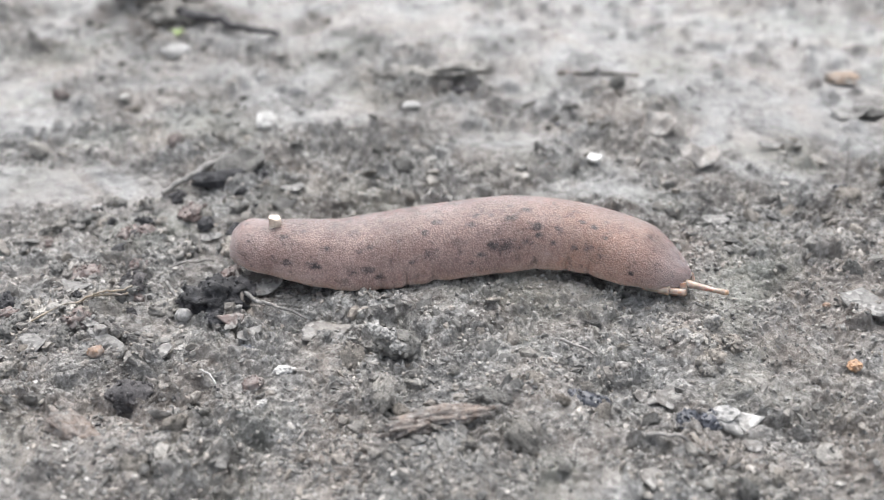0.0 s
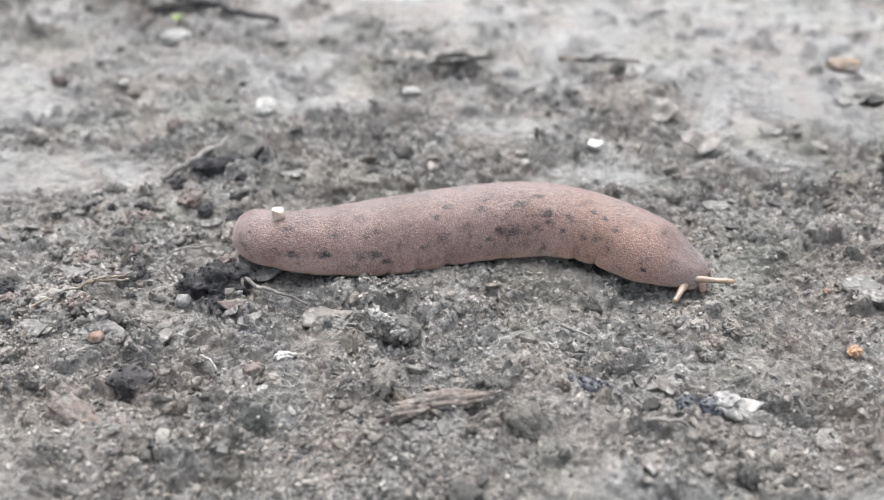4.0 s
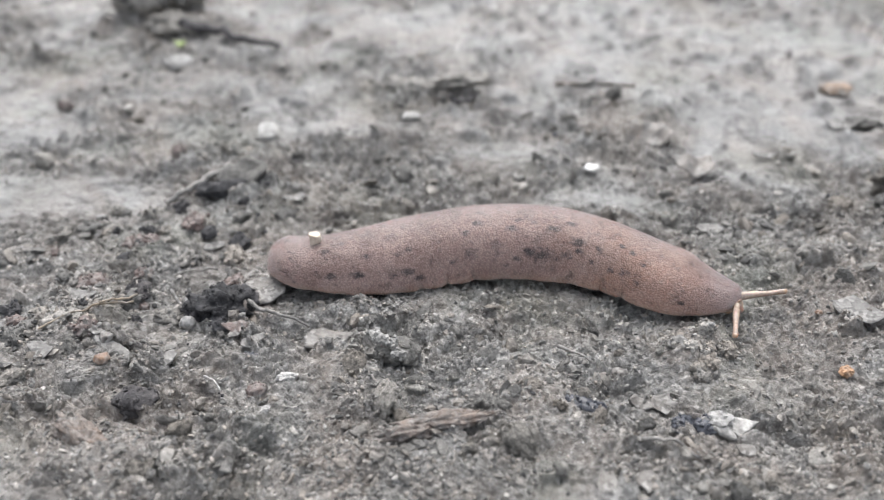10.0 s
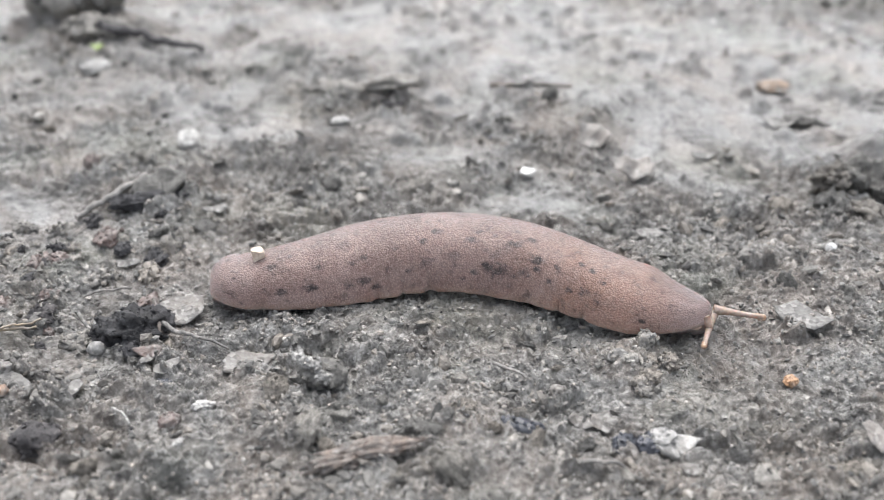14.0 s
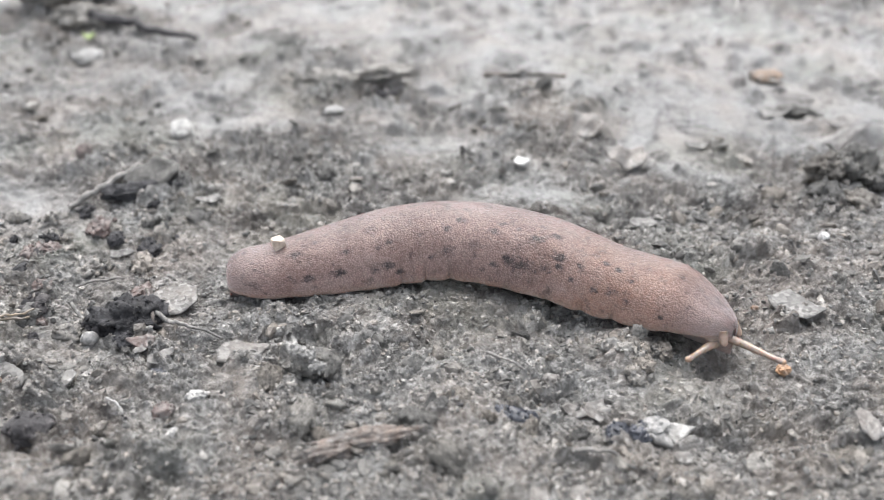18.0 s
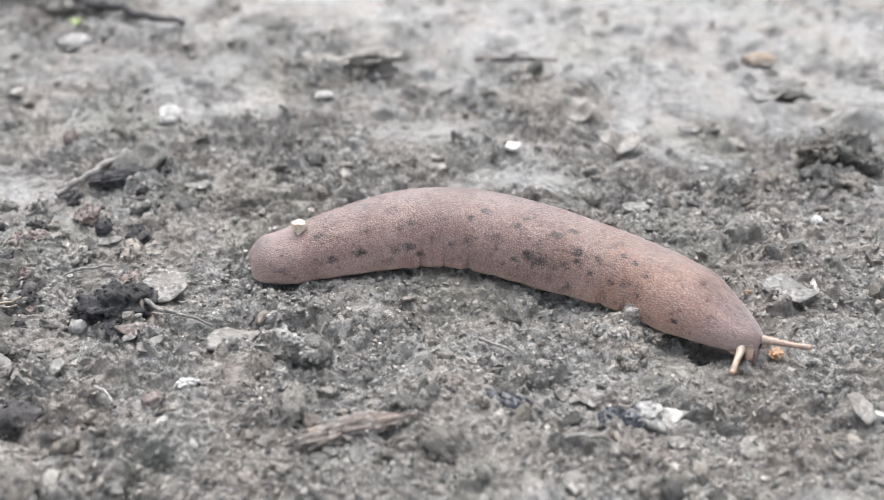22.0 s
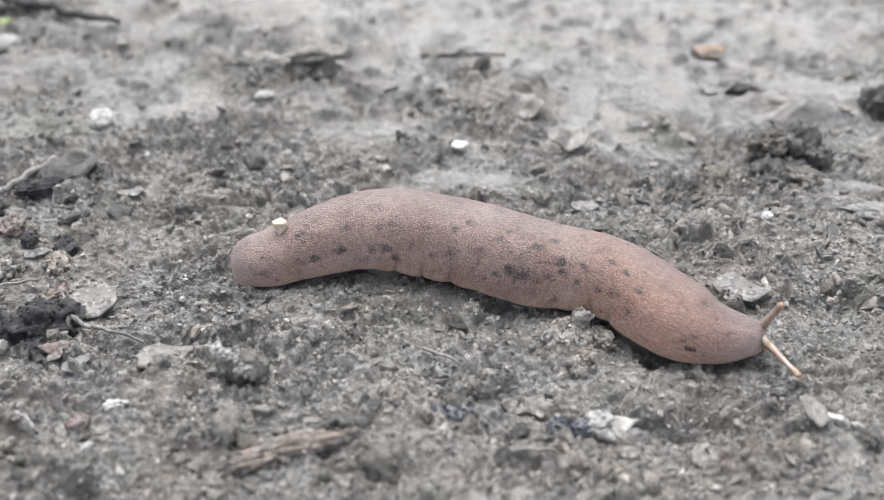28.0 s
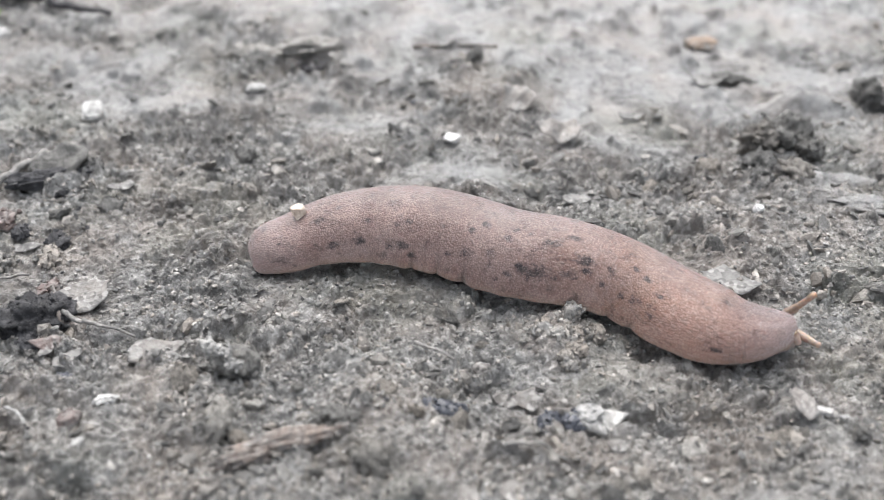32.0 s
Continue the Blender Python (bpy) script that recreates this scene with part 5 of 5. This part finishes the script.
    rows.append((29, (-1.433, -0.396, -0.018, -0.628, -0.231, 0.090, 0.164, -0.127, 0.154, 0.927, -0.274, 0.111, 1.597, -0.583, 0.059, 2.251, -0.895, 0.039, 2.947, -1.251, 0.015, 3.620, -1.834, -0.015, 4.427, -1.999, -0.011)))
    rows.append((30, (-1.351, -0.367, -0.013, -0.546, -0.217, 0.099, 0.245, -0.125, 0.157, 1.004, -0.291, 0.109, 1.667, -0.610, 0.055, 2.323, -0.932, 0.041, 3.026, -1.294, 0.004, 3.709, -1.896, -0.016, 4.519, -2.040, 0.015)))
    rows.append((31, (-1.280, -0.351, 0.001, -0.470, -0.203, 0.112, 0.329, -0.130, 0.146, 1.077, -0.310, 0.100, 1.726, -0.634, 0.044, 2.392, -0.966, 0.047, 3.113, -1.334, -0.006, 3.802, -1.932, -0.017, 4.607, -2.104, 0.044)))
    rows.append((32, (-1.215, -0.354, -0.038, -0.374, -0.217, 0.127, 0.391, -0.160, 0.150, 1.150, -0.343, 0.104, 1.788, -0.668, 0.043, 2.449, -0.969, 0.067, 3.189, -1.316, -0.032, 3.877, -1.998, -0.035, 4.700, -2.148, 0.132)))
    return rows


def stalk_rows():
    """Seconds, then the root and the tip of the two eye stalks in centimetres."""
    rows = []
    rows.append((0, (2.219, -0.947, 0.200, 2.615, -1.260, 0.300, 1.932, -1.006, 0.140, 1.699, -0.928, 0.120)))
    rows.append((1, (2.192, -1.020, 0.200, 2.470, -1.323, 0.300, 1.961, -1.076, 0.140, 1.641, -1.156, 0.120)))
    rows.append((2, (2.069, -1.147, 0.200, 2.350, -1.500, 0.300, 1.977, -1.137, 0.140, 1.861, -1.356, 0.120)))
    rows.append((3, (2.107, -1.168, 0.200, 2.506, -1.404, 0.300, 2.041, -1.169, 0.140, 1.880, -1.456, 0.120)))
    rows.append((3.5, (2.156, -1.155, 0.195, 2.564, -1.377, 0.296, 2.083, -1.172, 0.135, 1.926, -1.461, 0.115)))
    rows.append((4, (2.232, -1.128, 0.198, 2.660, -1.315, 0.300, 2.141, -1.188, 0.138, 1.990, -1.480, 0.118)))
    rows.append((4.5, (2.316, -1.101, 0.206, 2.766, -1.238, 0.308, 2.202, -1.216, 0.146, 2.060, -1.513, 0.125)))
    rows.append((5, (2.401, -1.074, 0.213, 2.867, -1.159, 0.315, 2.264, -1.244, 0.153, 2.130, -1.545, 0.133)))
    rows.append((5.5, (2.476, -1.047, 0.216, 2.951, -1.091, 0.317, 2.321, -1.259, 0.156, 2.194, -1.563, 0.136)))
    rows.append((6, (2.532, -1.010, 0.200, 3.009, -1.037, 0.300, 2.370, -1.239, 0.140, 2.246, -1.544, 0.120)))
    rows.append((7, (2.634, -0.977, 0.200, 3.087, -0.872, 0.300, 2.536, -1.075, 0.140, 2.461, -1.518, 0.120)))
    rows.append((8, (2.730, -1.015, 0.200, 3.272, -1.002, 0.300, 2.665, -1.113, 0.140, 2.652, -1.521, 0.120)))
    rows.append((9, (2.827, -1.014, 0.200, 3.319, -0.955, 0.300, 2.764, -1.100, 0.140, 2.714, -1.610, 0.120)))
    rows.append((10, (2.958, -1.005, 0.200, 3.439, -1.031, 0.300, 2.873, -1.032, 0.140, 2.707, -1.729, 0.120)))
    rows.append((11, (3.052, -1.003, 0.200, 3.540, -1.125, 0.300, 2.918, -1.076, 0.140, 2.900, -1.298, 0.120)))
    rows.append((12, (3.137, -0.993, 0.200, 3.560, -0.909, 0.300, 3.079, -1.002, 0.140, 3.107, -1.231, 0.120)))
    rows.append((13, (3.220, -1.023, 0.200, 3.743, -0.955, 0.300, 3.153, -1.088, 0.140, 3.038, -1.572, 0.120)))
    rows.append((14, (3.331, -1.137, 0.200, 3.822, -1.272, 0.200, 3.238, -1.201, 0.140, 3.011, -1.726, 0.120)))
    rows.append((14.5, (3.348, -1.212, 0.206, 3.842, -1.354, 0.206, 3.252, -1.276, 0.146, 3.001, -1.803, 0.126)))
    rows.append((15, (3.353, -1.301, 0.206, 3.856, -1.463, 0.206, 3.249, -1.368, 0.146, 2.939, -1.893, 0.125)))
    rows.append((15.5, (3.353, -1.392, 0.205, 3.866, -1.581, 0.205, 3.241, -1.463, 0.145, 2.850, -1.975, 0.124)))
    rows.append((16, (3.354, -1.484, 0.204, 3.876, -1.701, 0.204, 3.232, -1.558, 0.144, 2.759, -2.046, 0.124)))
    rows.append((16.5, (3.359, -1.573, 0.204, 3.886, -1.812, 0.204, 3.229, -1.650, 0.144, 2.694, -2.110, 0.124)))
    rows.append((17, (3.372, -1.657, 0.200, 3.902, -1.905, 0.200, 3.240, -1.735, 0.140, 2.680, -2.182, 0.120)))
    rows.append((18, (3.333, -1.874, 0.200, 3.806, -2.293, 0.200, 3.121, -1.908, 0.140, 2.803, -2.145, 0.120)))
    rows.append((19, (3.421, -1.948, 0.200, 3.822, -2.338, 0.200, 3.259, -1.932, 0.140, 3.136, -2.171, 0.120)))
    rows.append((20, (3.524, -2.021, 0.200, 3.947, -2.312, 0.200, 3.322, -2.091, 0.140, 3.119, -2.348, 0.120)))
    rows.append((21, (3.622, -2.082, 0.200, 4.097, -2.269, 0.200, 3.388, -2.139, 0.140, 3.171, -2.509, 0.120)))
    rows.append((22, (3.671, -2.169, 0.200, 4.150, -2.309, 0.200, 3.451, -2.227, 0.140, 3.234, -2.611, 0.120)))
    rows.append((23, (3.751, -2.233, 0.200, 4.237, -2.378, 0.200, 3.506, -2.298, 0.140, 3.296, -2.675, 0.120)))
    rows.append((24, (3.753, -2.308, 0.200, 4.209, -2.602, 0.200, 3.617, -2.282, 0.140, 3.315, -2.501, 0.120)))
    rows.append((25, (3.785, -2.357, 0.200, 4.334, -2.633, 0.200, 3.570, -2.394, 0.140, 3.366, -2.549, 0.120)))
    rows.append((25.5, (3.854, -2.307, 0.200, 4.384, -2.588, 0.255, 3.654, -2.351, 0.140, 3.446, -2.539, 0.118)))
    rows.append((26, (3.937, -2.238, 0.200, 4.401, -2.521, 0.381, 3.773, -2.300, 0.140, 3.578, -2.580, 0.114)))
    rows.append((26.5, (4.027, -2.157, 0.201, 4.376, -2.417, 0.509, 3.910, -2.243, 0.141, 3.781, -2.642, 0.112)))
    rows.append((27, (4.117, -2.076, 0.201, 4.333, -2.292, 0.590, 4.047, -2.185, 0.141, 4.037, -2.684, 0.114)))
    rows.append((27.5, (4.199, -2.007, 0.202, 4.311, -2.178, 0.619, 4.166, -2.134, 0.142, 4.280, -2.682, 0.119)))
    rows.append((28, (4.278, -1.956, 0.200, 4.349, -2.109, 0.620, 4.260, -2.091, 0.140, 4.430, -2.650, 0.120)))
    rows.append((29, (4.403, -1.933, 0.200, 4.530, -1.779, 0.620, 4.410, -2.080, 0.140, 4.613, -2.638, 0.120)))
    rows.append((30, (4.540, -1.805, 0.200, 4.547, -1.688, 0.620, 4.529, -2.050, 0.140, 4.824, -2.483, 0.120)))
    rows.append((31, (4.629, -1.809, 0.200, 4.659, -1.999, 0.620, 4.591, -2.099, 0.140, 4.877, -2.441, 0.120)))
    rows.append((32, (4.752, -1.831, 0.200, 4.816, -2.078, 0.620, 4.713, -2.121, 0.140, 4.893, -2.312, 0.120)))
    return rows


def motions():
    mids = (np.arange(SECTIONS) + 0.5) / SECTIONS
    steps = np.concatenate([mids - 0.01, mids + 0.01, mids])
    op = smooth_curve(NODES, np.clip(steps, 0, 1))
    paths, grain_path, heads = [[] for _ in sections], [], []
    for t, flat in spine_rows():
        p = op @ np.array(flat, float).reshape(9, 3)
        low, high, mid = p[:SECTIONS], p[SECTIONS : 2 * SECTIONS], p[2 * SECTIONS :]
        for n in range(SECTIONS):
            ahead = high[n] - low[n]
            ahead[2] *= 0.8
            paths[n].append((t, basis(mid[n], ahead)))
        n = int(0.097 * SECTIONS)
        here = paths[n][-1][1]
        w, h = girth(np.array(0.097))
        grain_path.append((t, here @ pose(0, -0.0002, (RIM + float(h) + 0.05) * CM, 0, 0, 20)))
        heads.append((t, paths[int(0.975 * SECTIONS)][-1][1]))
    for ob, rows in zip(sections, paths):
        walk(ob, rows)
    walk(back_grain, grain_path)
    walk(mouth, [(t, m @ pose(-0.0008, 0, 0.0007)) for t, m in heads])
    walk(feelers[0], [(t, m @ pose(0.0008, -0.0012, 0.0012, 0, 0, -25)) for t, m in heads])
    walk(feelers[1], [(t, m @ pose(0.0008, 0.0010, 0.0012, 0, 0, 25)) for t, m in heads])
    for k in range(2):
        roots, tips = [], []
        for t, flat in stalk_rows():
            root, tip = Vector(flat[6 * k : 6 * k + 3]), Vector(flat[6 * k + 3 : 6 * k + 6])
            roots.append((t, basis(root, tip - root)))
            tips.append((t, basis(tip, tip - root)))
        walk(sleeves[k], roots)
        walk(stalks[k], tips)


motions()
